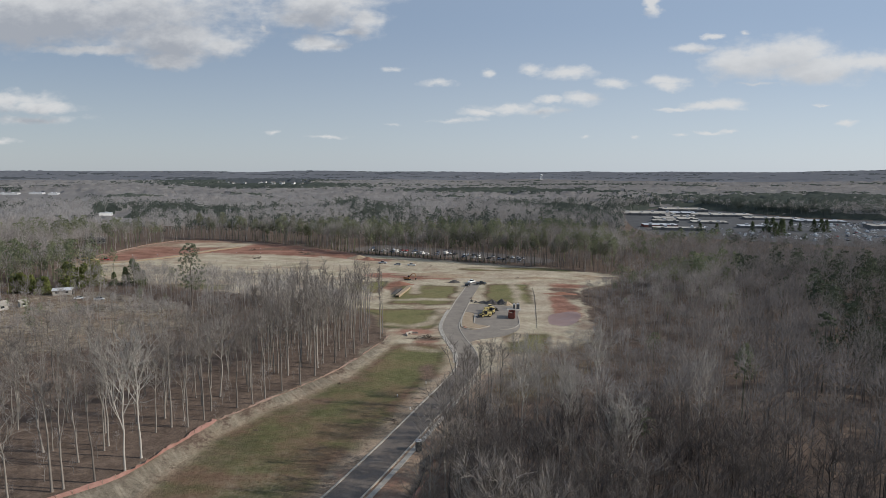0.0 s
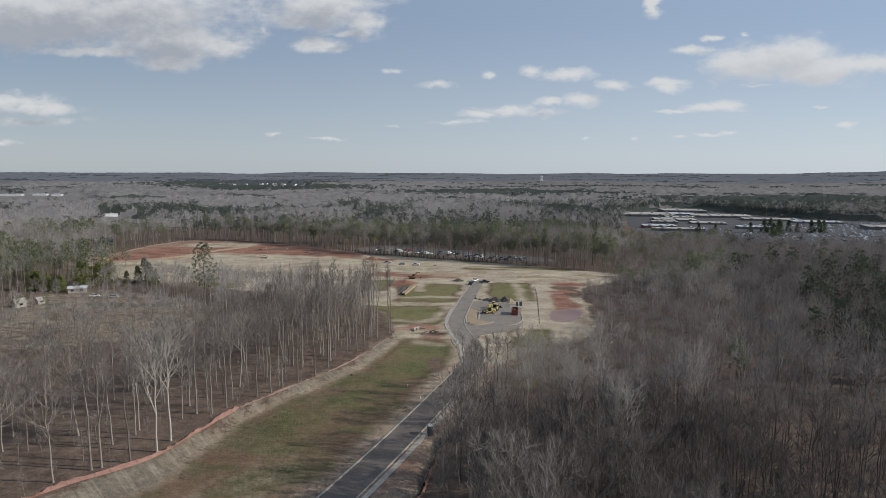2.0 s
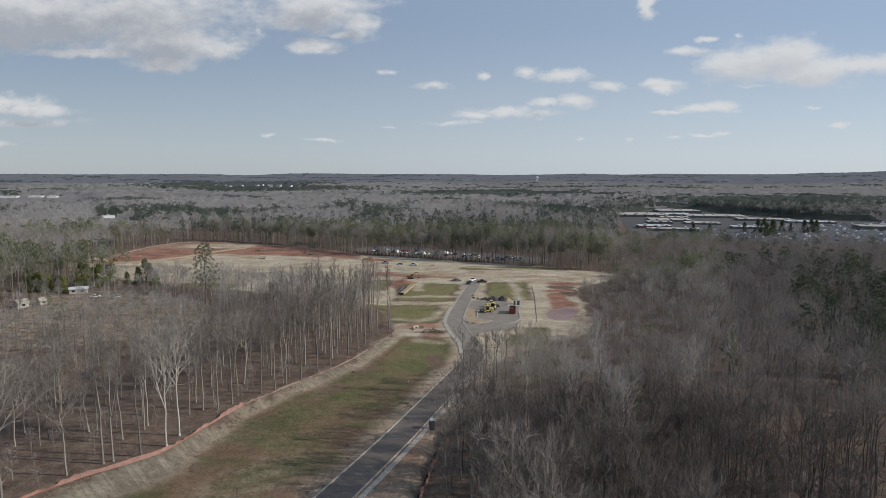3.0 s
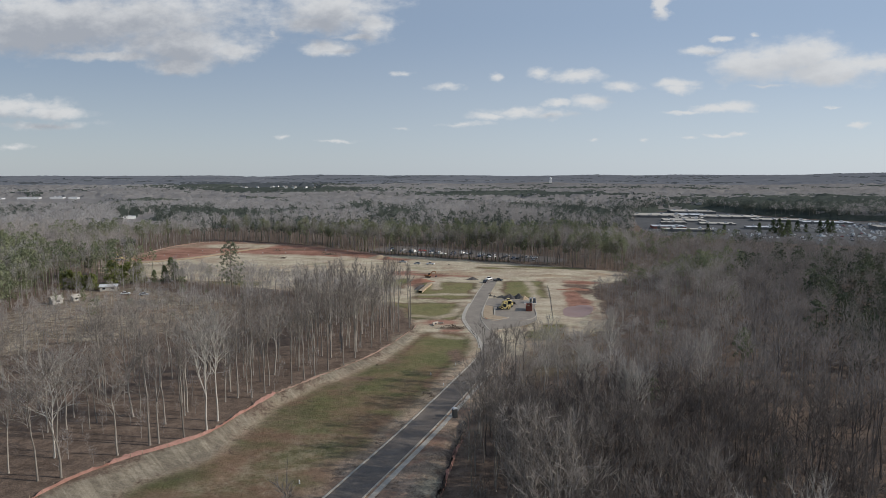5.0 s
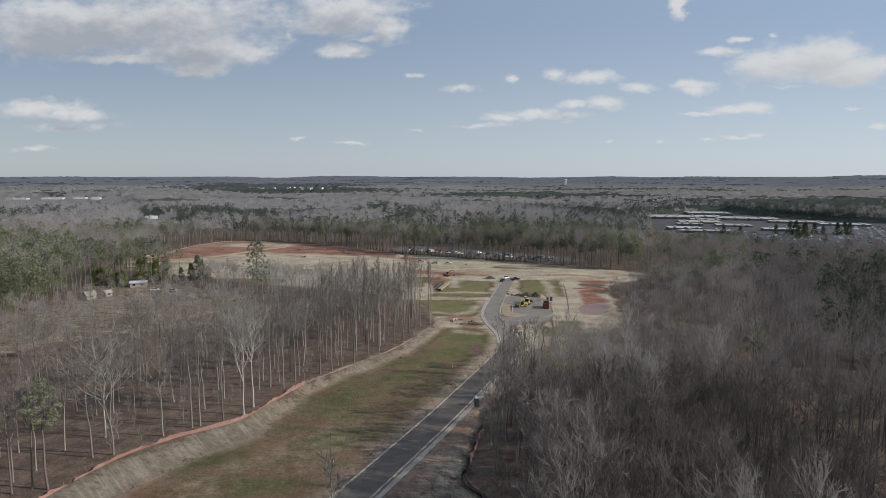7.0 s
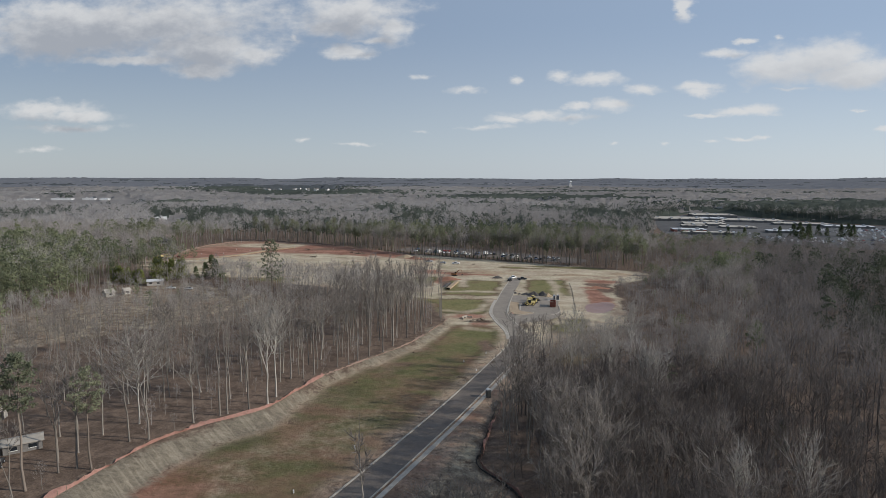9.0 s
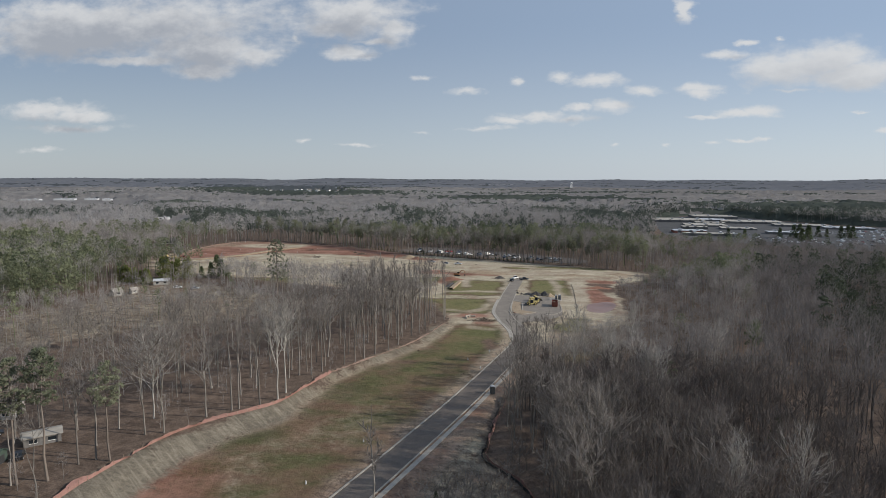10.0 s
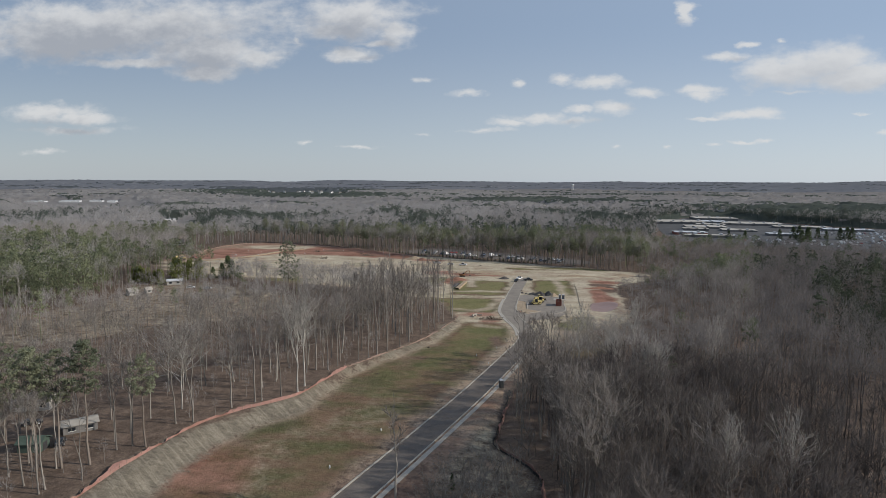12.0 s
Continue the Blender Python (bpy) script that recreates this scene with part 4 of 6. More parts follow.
def fill(x, y, rng, bare_set, pine_set, bare_stand, pine_stand, tall=(0.62, 0.98), share=None):
    s = pine_share(x, y) if share is None else np.full(len(x), share)
    isp = rng.uniform(size=len(x)) < s
    z = terrain(x, y)
    for flag, meshes, stand in ((False, bare_set, bare_stand), (True, pine_set, pine_stand)):
        pick = np.flatnonzero(isp == flag)
        var = rng.randint(len(meshes), size=len(pick))
        for k, (tv, tf, cv, cf) in enumerate(meshes):
            q = pick[var == k]
            if len(q):
                V = np.vstack([tv, cv]) if len(tv) else cv
                F = np.vstack([tf, cf + len(tv)]) if len(tv) else cf
                # tint falls towards the right, where it carries the cloud's shade
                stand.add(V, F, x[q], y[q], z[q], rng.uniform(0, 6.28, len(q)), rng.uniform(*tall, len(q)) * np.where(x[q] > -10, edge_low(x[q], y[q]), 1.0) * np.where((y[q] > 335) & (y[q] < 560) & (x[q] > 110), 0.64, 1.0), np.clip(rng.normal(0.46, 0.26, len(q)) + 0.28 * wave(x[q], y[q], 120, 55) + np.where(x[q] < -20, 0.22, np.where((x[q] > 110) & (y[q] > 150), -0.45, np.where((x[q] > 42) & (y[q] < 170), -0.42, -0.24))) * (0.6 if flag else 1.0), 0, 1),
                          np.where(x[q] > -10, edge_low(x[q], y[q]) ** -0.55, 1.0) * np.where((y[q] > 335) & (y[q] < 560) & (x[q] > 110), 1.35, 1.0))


rngf = np.random.RandomState(8)
dist = np.hypot(RX, RY + 20)
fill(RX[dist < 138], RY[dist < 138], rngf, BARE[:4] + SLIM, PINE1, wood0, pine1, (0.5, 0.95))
# right-hand woods take the colours darkened for cloud shade
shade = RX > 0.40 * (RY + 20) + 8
for far_side, stand, heads in ((False, wood1, pine1), (True, wood_shaded, pine_shaded)):
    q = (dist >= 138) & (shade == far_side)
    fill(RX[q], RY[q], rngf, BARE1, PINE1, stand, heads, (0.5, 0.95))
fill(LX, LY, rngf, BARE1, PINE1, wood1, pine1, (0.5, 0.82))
X, Y = scatter(-250, -98, 142, 300, 6.0, 35)
ok = inside(YARD, X, Y) & (np.random.RandomState(3).uniform(size=len(X)) < 0.92) & (distance([(-196, 259), (-190, 264), (-181, 262)], X, Y) > 3.5) & (distance([(-222, 287), (-190, 284), (-176, 280)], X, Y) > 6)
low = Y < 200
fill(X[ok & low], Y[ok & low], rngf, BARE1, PINE1, wood1, pine1, (0.36, 0.62), 0.05)
fill(X[ok & ~low], Y[ok & ~low], rngf, BARE1, PINE1, wood1, pine1, (0.2, 0.5), 0.04)
X, Y = scatter(-460, 420, 20, 520, 6.9, 33)
ok = ~cleared(X, Y) & ~inside(PINEWOOD, X, Y) & ~((X > -186) & (X < -20) & (Y < 326)) & ~((X > -14) & (X < 260) & (Y < 330)) & ~((X > -60) & (X < 20) & (Y < 230))
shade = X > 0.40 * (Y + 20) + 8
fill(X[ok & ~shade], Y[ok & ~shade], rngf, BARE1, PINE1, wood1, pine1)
fill(X[ok & shade], Y[ok & shade], rngf, BARE1, PINE1, wood_shaded, pine_shaded)
# a pine wood beyond the road, its colours darkened for cloud shade
X, Y = scatter(100, 220, 140, 262, 6.2, 52)
ok = inside(DARKWOOD, X, Y)
fill(X[ok], Y[ok], rngf, BARE1, BROAD, wood_shaded, pine_shaded, (0.5, 0.85), 0.62)
# bare trees that screen the south rim of the field
rim = spline([(-37, 252), (-70, 280), (-120, 296), (-165, 316), (-206, 332)], 4.0)
rim = rim[(rim[:, 0] > -184)]
rim = np.vstack([rim + rngf.uniform(-2, 2, rim.shape) - (0, 6 * k) for k in range(6)])
rim = rim[(distance([(-220, 291), (-190, 286)], rim[:, 0], rim[:, 1]) > 9) & (distance([(-175, 318), (-165, 284)], rim[:, 0], rim[:, 1]) > 7)]
fill(rim[:, 0], rim[:, 1], rngf, BARE1, PINE1, wood1, pine1, (0.4, 0.6), 0.02)
# undergrowth of the low wood in front of the works
X, Y = scatter(96, 420, 300, 520, 6.0, 58)
ok = ~cleared(X, Y)
fill(X[ok], Y[ok], rngf, SAPLING, PINE1, wood_shaded, pine_shaded, (0.4, 0.62), 0.03)
# a close pine wood beside the yard
X, Y = scatter(-400, -200, 195, 405, 7.0, 51)
ok = inside(PINEWOOD, X, Y) & ~cleared(X, Y)
fill(X[ok], Y[ok], rngf, BARE1, BROAD, wood1, pine1, (0.66, 1.12), 0.66)
# trees close round the works and the lot
ring = spline([(570, 560), (600, 600), (588, 765), (480, 866), (398, 1050), (314, 1056), (226, 930), (172, 700), (140, 560)], 5.0)
ring = np.vstack([ring + rngf.uniform(-6, 6, ring.shape) + (0, 0)] + [ring * (1 + 0.012 * k) + rngf.uniform(-6, 6, ring.shape) for k in (1, 2)])
ok = ~inside(WORKS, ring[:, 0], ring[:, 1])
fill(ring[ok, 0], ring[ok, 1], rngf, BARE2, PINE2, wood2, pine2, (0.62, 0.9), 0.6)
# bare trees mixed into the belt behind the field
bx = rngf.uniform(-238, 96, 150)
fill(bx, np.interp(bx, [p[0] for p in NORTH_EDGE[1:]], [p[1] for p in NORTH_EDGE[1:]]) + rngf.uniform(3, 15, 150), rngf, BARE1, PINE1, wood1, pine1, (0.55, 0.95), 0.15)
X, Y = scatter(-900, 900, 520, 1000, 9.6, 34)
ok = ~cleared(X, Y)
fill(X[ok], Y[ok], rngf, BARE2, PINE2, wood2, pine2, (0.6, 0.95))
# far woods: one unbroken canopy of tree heads that reaches the horizon
rngr = np.random.RandomState(12)


def canopy():
    rr, r = [], 740.0
    while r < 4960:
        rr.append(r)
        r += 6.0 + (r - 740) * 0.008
    rr = np.array(rr)
    n = 430
    aa = np.linspace(-0.80, 0.80, n)
    A = aa[None, :] + rngr.uniform(-0.42, 0.42, (len(rr), n)) * 1.6 / n
    R = rr[:, None] + rngr.uniform(-0.4, 0.4, (len(rr), n)) * np.gradient(rr)[:, None]
    X, Y = R * np.sin(A), R * np.cos(A)
    Z = terrain(X, Y)
    pine = np.maximum(pine_share(X, Y), step01(wave(X, Y, 300, 43) * 0.6 + wave(X * 0.5, Y, 800, 44) * 0.7, 0.5, 0.8) * 0.6)
    def even(a):
        """The same values joined into crowns where the sheet is finely cut."""
        b = (np.roll(a, 1, 1) + a + np.roll(a, -1, 1)) / 3 * 1.6
        b = np.where(rr[:, None] < 1000, (np.roll(b, 1, 1) + b + np.roll(b, -1, 1)) / 3 * 1.15, b)
        return np.where(rr[:, None] < 1700, b, a)
    pine = pine + even(rngr.uniform(-0.3, 0.3, pine.shape)) > 0.5
    works = inside(WORKS, X, Y) | inside(LOT_N, X, Y)
    glade = inside(WHITE_HALL, X, Y) | inside(HAMLET, X, Y) | inside(SHEDS, X, Y)
    bumps = even(rngr.uniform(-1.0, 1.0, X.shape)) * np.interp(rr, [740, 2000, 4960], [3.3, 2.6, 1.6])[:, None]
    top = 11.5 + bumps + 1.2 * wave(X, Y, 60, 71) + np.where(pine, 2.2, 0.0)
    top[-1] = 10
    # the canopy thins out towards clearings
    rim_d = np.minimum.reduce([distance(p + p[:1], X, Y) for p in (WORKS, LOT_N, WHITE_HALL, HAMLET, SHEDS)])
    top = top * (0.12 + 0.88 * step01(rim_d, 4, 44))
    Z = Z + np.where(works, -2.5, np.where(glade, 1.0 + 0.3 * bumps, top))
    # canopy tint is lower on the right, in place of cloud shade
    tint = np.clip(rngr.normal(0.42, 0.12, X.shape) + 0.22 * wave(X, Y, 330, 57) + 0.2 * wave(X, Y * 0.6, 900, 58) + np.where(X < 100, 0.14, -0.12), 0, 1)
    # the sheet comes down to the ground at its near rim
    Z[0] = terrain(X[0], Y[0]) - 1.0
    V = np.stack([X, Y, Z], -1).reshape(-1, 3)
    idx = np.arange(len(rr) * n).reshape(len(rr), n)
    quad = np.stack([idx[:-1, :-1], idx[:-1, 1:], idx[1:, 1:], idx[1:, :-1]], -1).reshape(-1, 4)
    quad = quad[~works.ravel()[quad].all(1)]
    green = pine.ravel()[quad].sum(1) >= 2
    # beyond 2500 m the canopy takes the colours with painted haze
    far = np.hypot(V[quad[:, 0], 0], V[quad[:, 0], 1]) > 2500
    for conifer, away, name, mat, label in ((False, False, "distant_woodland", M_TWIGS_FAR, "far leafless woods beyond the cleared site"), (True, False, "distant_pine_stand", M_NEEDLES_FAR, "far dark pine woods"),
                                            (False, True, "distant_woodland", M_TWIGS_HAZED, "leafless woods along the horizon, coloured blue-grey for haze"), (True, True, "distant_pine_stand", M_NEEDLES_HAZED, "pine woods along the horizon, coloured blue-green for haze")):
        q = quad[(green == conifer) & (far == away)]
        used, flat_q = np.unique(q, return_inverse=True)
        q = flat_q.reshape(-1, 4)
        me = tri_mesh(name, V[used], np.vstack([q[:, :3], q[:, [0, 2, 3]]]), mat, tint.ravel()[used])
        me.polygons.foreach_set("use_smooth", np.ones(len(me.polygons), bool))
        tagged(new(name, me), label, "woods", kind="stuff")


canopy()
# single heads that stand out of the canopy
n = 5200
fr, fa = 990 + 1500 * rngr.uniform(size=n) ** 1.5, rngr.uniform(-0.8, 0.8, n)
FX, FY = fr * np.sin(fa), fr * np.cos(fa)
ok = ~cleared(FX, FY)
FX, FY = FX[ok], FY[ok]
isp = rngr.uniform(size=len(FX)) < pine_share(FX, FY)
var = rngr.randint(8, size=len(FX))
FZ = terrain(FX, FY)
for k in range(8):
    for flag, meshes, stand in ((False, FAR, wood3), (True, FARC, pine3)):
        q = np.flatnonzero((isp == flag) & (var == k))
        # right-hand heads are tinted darker, again for the cloud's shade
        stand.add(*meshes[k], FX[q], FY[q], FZ[q] + 6.0, rngr.uniform(0, 6.28, len(q)), rngr.uniform(8, 12, len(q)), np.clip(rngr.normal(0.45, 0.16, len(q)) + 0.22 * wave(FX[q], FY[q], 330, 57) + np.where(FX[q] < 100, 0.12, -0.12), 0, 1), 1.0)
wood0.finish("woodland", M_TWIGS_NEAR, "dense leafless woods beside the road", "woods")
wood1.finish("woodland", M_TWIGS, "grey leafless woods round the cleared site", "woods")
wood2.finish("woodland", M_TWIGS_FAR, "leafless woods beyond the cleared site, coloured paler for haze", "woods")
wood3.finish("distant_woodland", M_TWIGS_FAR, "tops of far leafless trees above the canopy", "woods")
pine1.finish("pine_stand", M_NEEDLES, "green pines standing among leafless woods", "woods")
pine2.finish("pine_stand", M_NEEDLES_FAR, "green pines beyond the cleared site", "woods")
pine_shaded.finish("pine_stand", M_NEEDLES_SHADED, "dense pines among leafless woods, darkened for cloud shade", "woods")
wood_shaded.finish("woodland", M_TWIGS_SHADED, "leafless woods beyond the road, darkened for cloud shade", "woods")
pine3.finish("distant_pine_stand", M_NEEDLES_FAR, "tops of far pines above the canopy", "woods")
# saplings on the wood's floor
X, Y = scatter(-150, -24, 45, 215, 7.0, 38)
ok = ~cleared(X, Y) & (X < np.interp(Y, [p[1] for p in FENCE], [p[0] for p in FENCE]) - 1.5)
sap = Stand()
fill(X[ok], Y[ok], rngf, SAPLING, PINE1, sap, Stand(), (0.12, 0.34), 0.0)
sap.finish("thicket", M_TWIGS, "thin leafless saplings on the wood's floor", "woods")
# understorey beside the ditch
X, Y = scatter(2, 62, 40, 150, 4.6, 37)
ok = ~cleared(X, Y) & (distance(DITCH, X, Y) > 2.5) & (X > 3)
under = Stand()
fill(X[ok], Y[ok], rngf, SAPLING, PINE1, under, Stand(), (0.3, 0.6), 0.0)
under.finish("thicket", M_TWIGS_NEAR, "dark twiggy understorey beside the ditch", "woods")
X, Y = scatter(5, 60, 28, 112, 5.6, 39)
ok = ~cleared(X, Y) & (distance(DITCH, X, Y) > 3) & (X > 5)
dense = Stand()
fill(X[ok], Y[ok], rngf, BARE1, PINE1, dense, Stand(), (0.6, 0.85), 0.0)
dense.finish("woodland", M_TWIGS_NEAR, "dense leafless wood beside the ditch", "woods")
# low growth on the rim of the site beyond the road
X, Y = scatter(0, 62, 130, 220, 3.1, 36)
ok = inside(APRON, X, Y)
brush = Stand()
fill(X[ok], Y[ok], rngf, SAPLING + BARE1[:3], PINE1, brush, Stand(), (0.32, 0.55), 0.0)
brush.finish("thicket", M_TWIGS, "low leafless thicket on the rim of the site", "woods")
for x, y, s in ((8, 46, 0.95), (11, 53, 1.0), (7.5, 60, 0.92), (12, 65, 1.0), (8, 70, 0.9), (10.5, 76, 0.96), (14, 58, 1.02), (15, 72, 1.0), (7.2, 52, 0.85), (6.8, 80, 0.9), (1.0, 97, 0.72), (-0.5, 104, 0.8), (2.2, 110, 0.7), (1.8, 117, 0.82), (3.2, 124, 0.72), (6, 120, 0.8), (5, 101, 0.78), (4.8, 91, 0.7), (0.5, 90, 0.6), (6.5, 83, 0.7), (7.5, 131, 0.75), (4.5, 138, 0.62), (6.2, 145, 0.7), (9, 149, 0.66), (11.5, 157, 0.72), (8, 141, 0.6), (14, 163, 0.6), (19, 170, 0.62), (2.5, 131, 0.66)):
    plant("bare", int(rngt.randint(6)), x, y, s, rngt.uniform(0, 6.28), "scraggly leafless tree close to the road", "tree", "bare trees of the woods", "bare_tree")
for i, (x, y, k) in enumerate(((3.2, 150, 0.78), (6.4, 152, 0.7), (9.5, 155, 0.66), (12, 150, 0.72), (5.2, 160, 0.6), (15, 158, 0.62))):
    plant("slim", i % 4, x, y, k, i * 2.2, "scraggly leafless tree close to the road", "tree", "bare trees of the woods", "bare_tree", 1.4)
# thin trees round the mobile home and the shed
count = 0
while count < 26:
    x, y = rngt.uniform(-116, -83), rngt.uniform(44, 90)
    if min(math.hypot(x + 103.5, y - 69.5), math.hypot(x + 101, y - 80.5) - 2, math.hypot(x + 99.8, y - 72.5)) > 4 and distance(FENCE, x, y) > 3:
        plant("slim" if count % 3 else "bare", count % 4, x, y, rngt.uniform(0.62, 0.9), rngt.uniform(0, 6.28), "thin leafless tree among pines beside a shed", "tree", "bare trees of the woods", "bare_tree")
        count += 1
# single pines
PINES = [(-108, 63, 0.9), (-99, 55, 0.85), (-112, 72, 0.95), (-96, 60, 1.02), (-91.5, 62, 1.0), (-87, 64, 1.05), (-100, 66, 0.95), (-104, 57, 1.0), (-80.6, 73, 0.85), (-215, 306, 0.6), (-224, 300, 0.7)]
for i, (x, y, s) in enumerate(PINES):
    plant("pine", i % 4, x, y, s, i * 1.7, "tall pine with a bare trunk and green head", "tree", "pines by the site", "pine_tree")
ne = np.array(NORTH_EDGE)
for i, x in enumerate(np.arange(-238, 96, 3.1)):
    y = np.interp(x, ne[1:, 0], ne[1:, 1]) + 4 + rngt.uniform(0, 12)
    if x < -70 and i % 5 in (0, 2, 3):
        continue
    plant("pine", int(rngt.randint(4)), x + rngt.uniform(-1.5, 1.5), y, rngt.uniform(0.6, 1.04), rngt.uniform(0, 6.28), "tall pine in the belt behind the cleared field", "tree", "pines behind the cleared field", "pine_tree")
for i in range(15):
    x, y, k = (-219 + 2.4 * i, 291 - 0.35 * i, rngt.uniform(0.7, 1.05)) if i < 9 else (-199 + 2.4 * (i - 9), 300 + 1.8 * (i - 9), rngt.uniform(1.05, 1.35))
    plant("hedge", i % 2, x + rngt.uniform(-0.6, 0.6), y + rngt.uniform(-1.5, 1.5), k, i * 2.1, "olive-green dense evergreen in a row beside the yard", "tree", "evergreens by the yard", "evergreen_tree", 1.35)
for i, (x, y, k) in enumerate(((-176, 315, 0.9), (-173, 317, 1.3), (-169.5, 315, 1.1), (-164, 311, 0.8), (-180, 311, 0.7))):
    plant("cedar", i % 2, x, y, k, i * 2.1, "dark dense evergreen tree at the rim of the field", "tree", "evergreens by the yard", "evergreen_tree", 1.3)
plant("lone", 0, -113, 256, 1.0, 0.6, "tall lone pine with a sparse ragged crown", "tree", "pines by the site", "pine_tree")
for i in range(46):
    x = -112 + i * 3.0
    plant("cedar", i % 2, x, np.interp(x, ne[1:, 0], ne[1:, 1]) + 1.5 + rngt.uniform(-0.4, 0.6), rngt.uniform(0.15, 0.34), i, "small dark evergreen in a planted row", "shrub", "evergreen row along the parking lot", "evergreen_shrub", 0.8)

# ---- things ----
def paint(name, col, rough=0.45, metal=0.0, wear=0.25):
    return mottled(name, [c * 0.82 for c in col], [min(1, c * 1.12) for c in col], 1.4, rough, metal, True, 0.0, wear)


M_YELLOW = paint("yellow_machine_paint", (0.58, 0.46, 0.19))
M_DARKSTEEL = paint("dark_steel", (0.05, 0.05, 0.052), 0.5)
M_RUBBER = paint("black_rubber", (0.022, 0.022, 0.022), 0.85)
M_GLASSDARK = paint("dark_window_glass", (0.02, 0.025, 0.03), 0.08)
M_RUST = paint("rust_red_steel", (0.20, 0.065, 0.045), 0.7, wear=0.5)
M_ORANGE = paint("orange_machine_paint", (0.30, 0.14, 0.06))
M_WHITE = paint("white_paint", (0.78, 0.78, 0.77), 0.4)
M_SILVER = paint("silver_paint", (0.45, 0.46, 0.48), 0.35)
M_BLACKP = paint("black_paint", (0.025, 0.026, 0.03), 0.3)
M_BLUEP = paint("blue_paint", (0.07, 0.095, 0.15), 0.35)
M_REDP = paint("red_paint", (0.33, 0.045, 0.04), 0.35)
M_GREYBOX = paint("dark_grey_plastic", (0.07, 0.075, 0.075), 0.6)
M_ROOFGREY = mottled("grey_shingle_roof", (0.10, 0.094, 0.09), (0.18, 0.172, 0.165), 1.5, 0.9)
M_ROOFTAN = mottled("tan_membrane_roof", (0.30, 0.275, 0.24), (0.50, 0.465, 0.41), 0.06, 0.9, grime=0.6)
M_ROOFWHITE = mottled("pale_metal_roof", (0.42, 0.43, 0.44), (0.60, 0.61, 0.62), 0.3, 0.5)
M_SIDING = mottled("pale_siding", (0.33, 0.31, 0.28), (0.50, 0.475, 0.43), 0.6, 0.8)
M_WALLGREY = mottled("grey_metal_cladding", (0.13, 0.125, 0.12), (0.22, 0.21, 0.20), 0.3, 0.8)
M_BRICKRED = mottled("red_cladding", (0.24, 0.09, 0.07), (0.36, 0.14, 0.11), 0.5, 0.8)
M_GREENROOF = mottled("green_tarp", (0.045, 0.068, 0.055), (0.085, 0.115, 0.092), 1.0, 0.7)
M_SOILDARK = mottled("dark_gravel", (0.055, 0.05, 0.048), (0.13, 0.12, 0.11), 0.9, 0.95, relief=0.1)
M_SOILTAN = mottled("tan_soil", (0.26, 0.19, 0.125), (0.42, 0.335, 0.235), 0.5, 0.95, relief=0.1)
M_SOILRED = mottled("red_clay_soil", (0.22, 0.105, 0.07), (0.36, 0.19, 0.13), 0.5, 0.95, relief=0.1)
M_ROOTS = mottled("grey_brown_roots", (0.09, 0.07, 0.055), (0.24, 0.19, 0.15), 1.5, 0.95)
M_LAWN = mottled("green_lawn", (0.12, 0.16, 0.045), (0.20, 0.24, 0.08), 0.1, 0.95)


def muddy_water():
    m, t, p = material("muddy_water")
    link(t, mix(t, smooth(t, noise_of(t, 0.12, 4), 0.35, 0.7), (0.24, 0.145, 0.115), (0.30, 0.195, 0.165)), p.inputs["Base Color"])
    p.inputs["Roughness"].default_value = 0.45
    return m


M_WATER = muddy_water()


def at_ground(x, y, turn=0.0, lift=0.0):
    return pose(x, y, float(terrain(x, y)) + lift, 0, 0, turn)


def thing(name, label, category, group=""):
    root = new(name)
    root.empty_display_size = 0.5
    return tagged(root, label, category, group)


def profile(bm, points, width, inset=0.0):
    """A side outline (x, z) drawn out over a width, a little narrower above."""
    top = max(z for _, z in points)
    low = min(z for _, z in points)
    rows = []
    for side in (-1, 1):
        rows.append([bm.verts.new((x, side * (width / 2 - inset * (z - low) / (top - low)), z)) for x, z in points])
    n = len(points)
    bm.faces.new(rows[0])
    bm.faces.new(rows[1][::-1])
    for k in range(n):
        bm.faces.new((rows[0][k], rows[1][k], rows[1][(k + 1) % n], rows[0][(k + 1) % n]))
    bmesh.ops.recalc_face_normals(bm, faces=bm.faces)


def wheel(parent, x, y, r, w, name="wheel", rim=None):
    bm = bmesh.new()
    tube(bm, (x, y - w / 2, r), (x, y + w / 2, r), r, sides=12)
    tyre = part(name, bm, M_RUBBER, parent, "black rubber tyre")
    if rim:
        bm = bmesh.new()
        tube(bm, (x, y - w / 2 - 0.02, r), (x, y + w / 2 + 0.02, r), r * 0.55, sides=8)
        part("rim", bm, rim, tyre, "steel wheel rim")
    return tyre


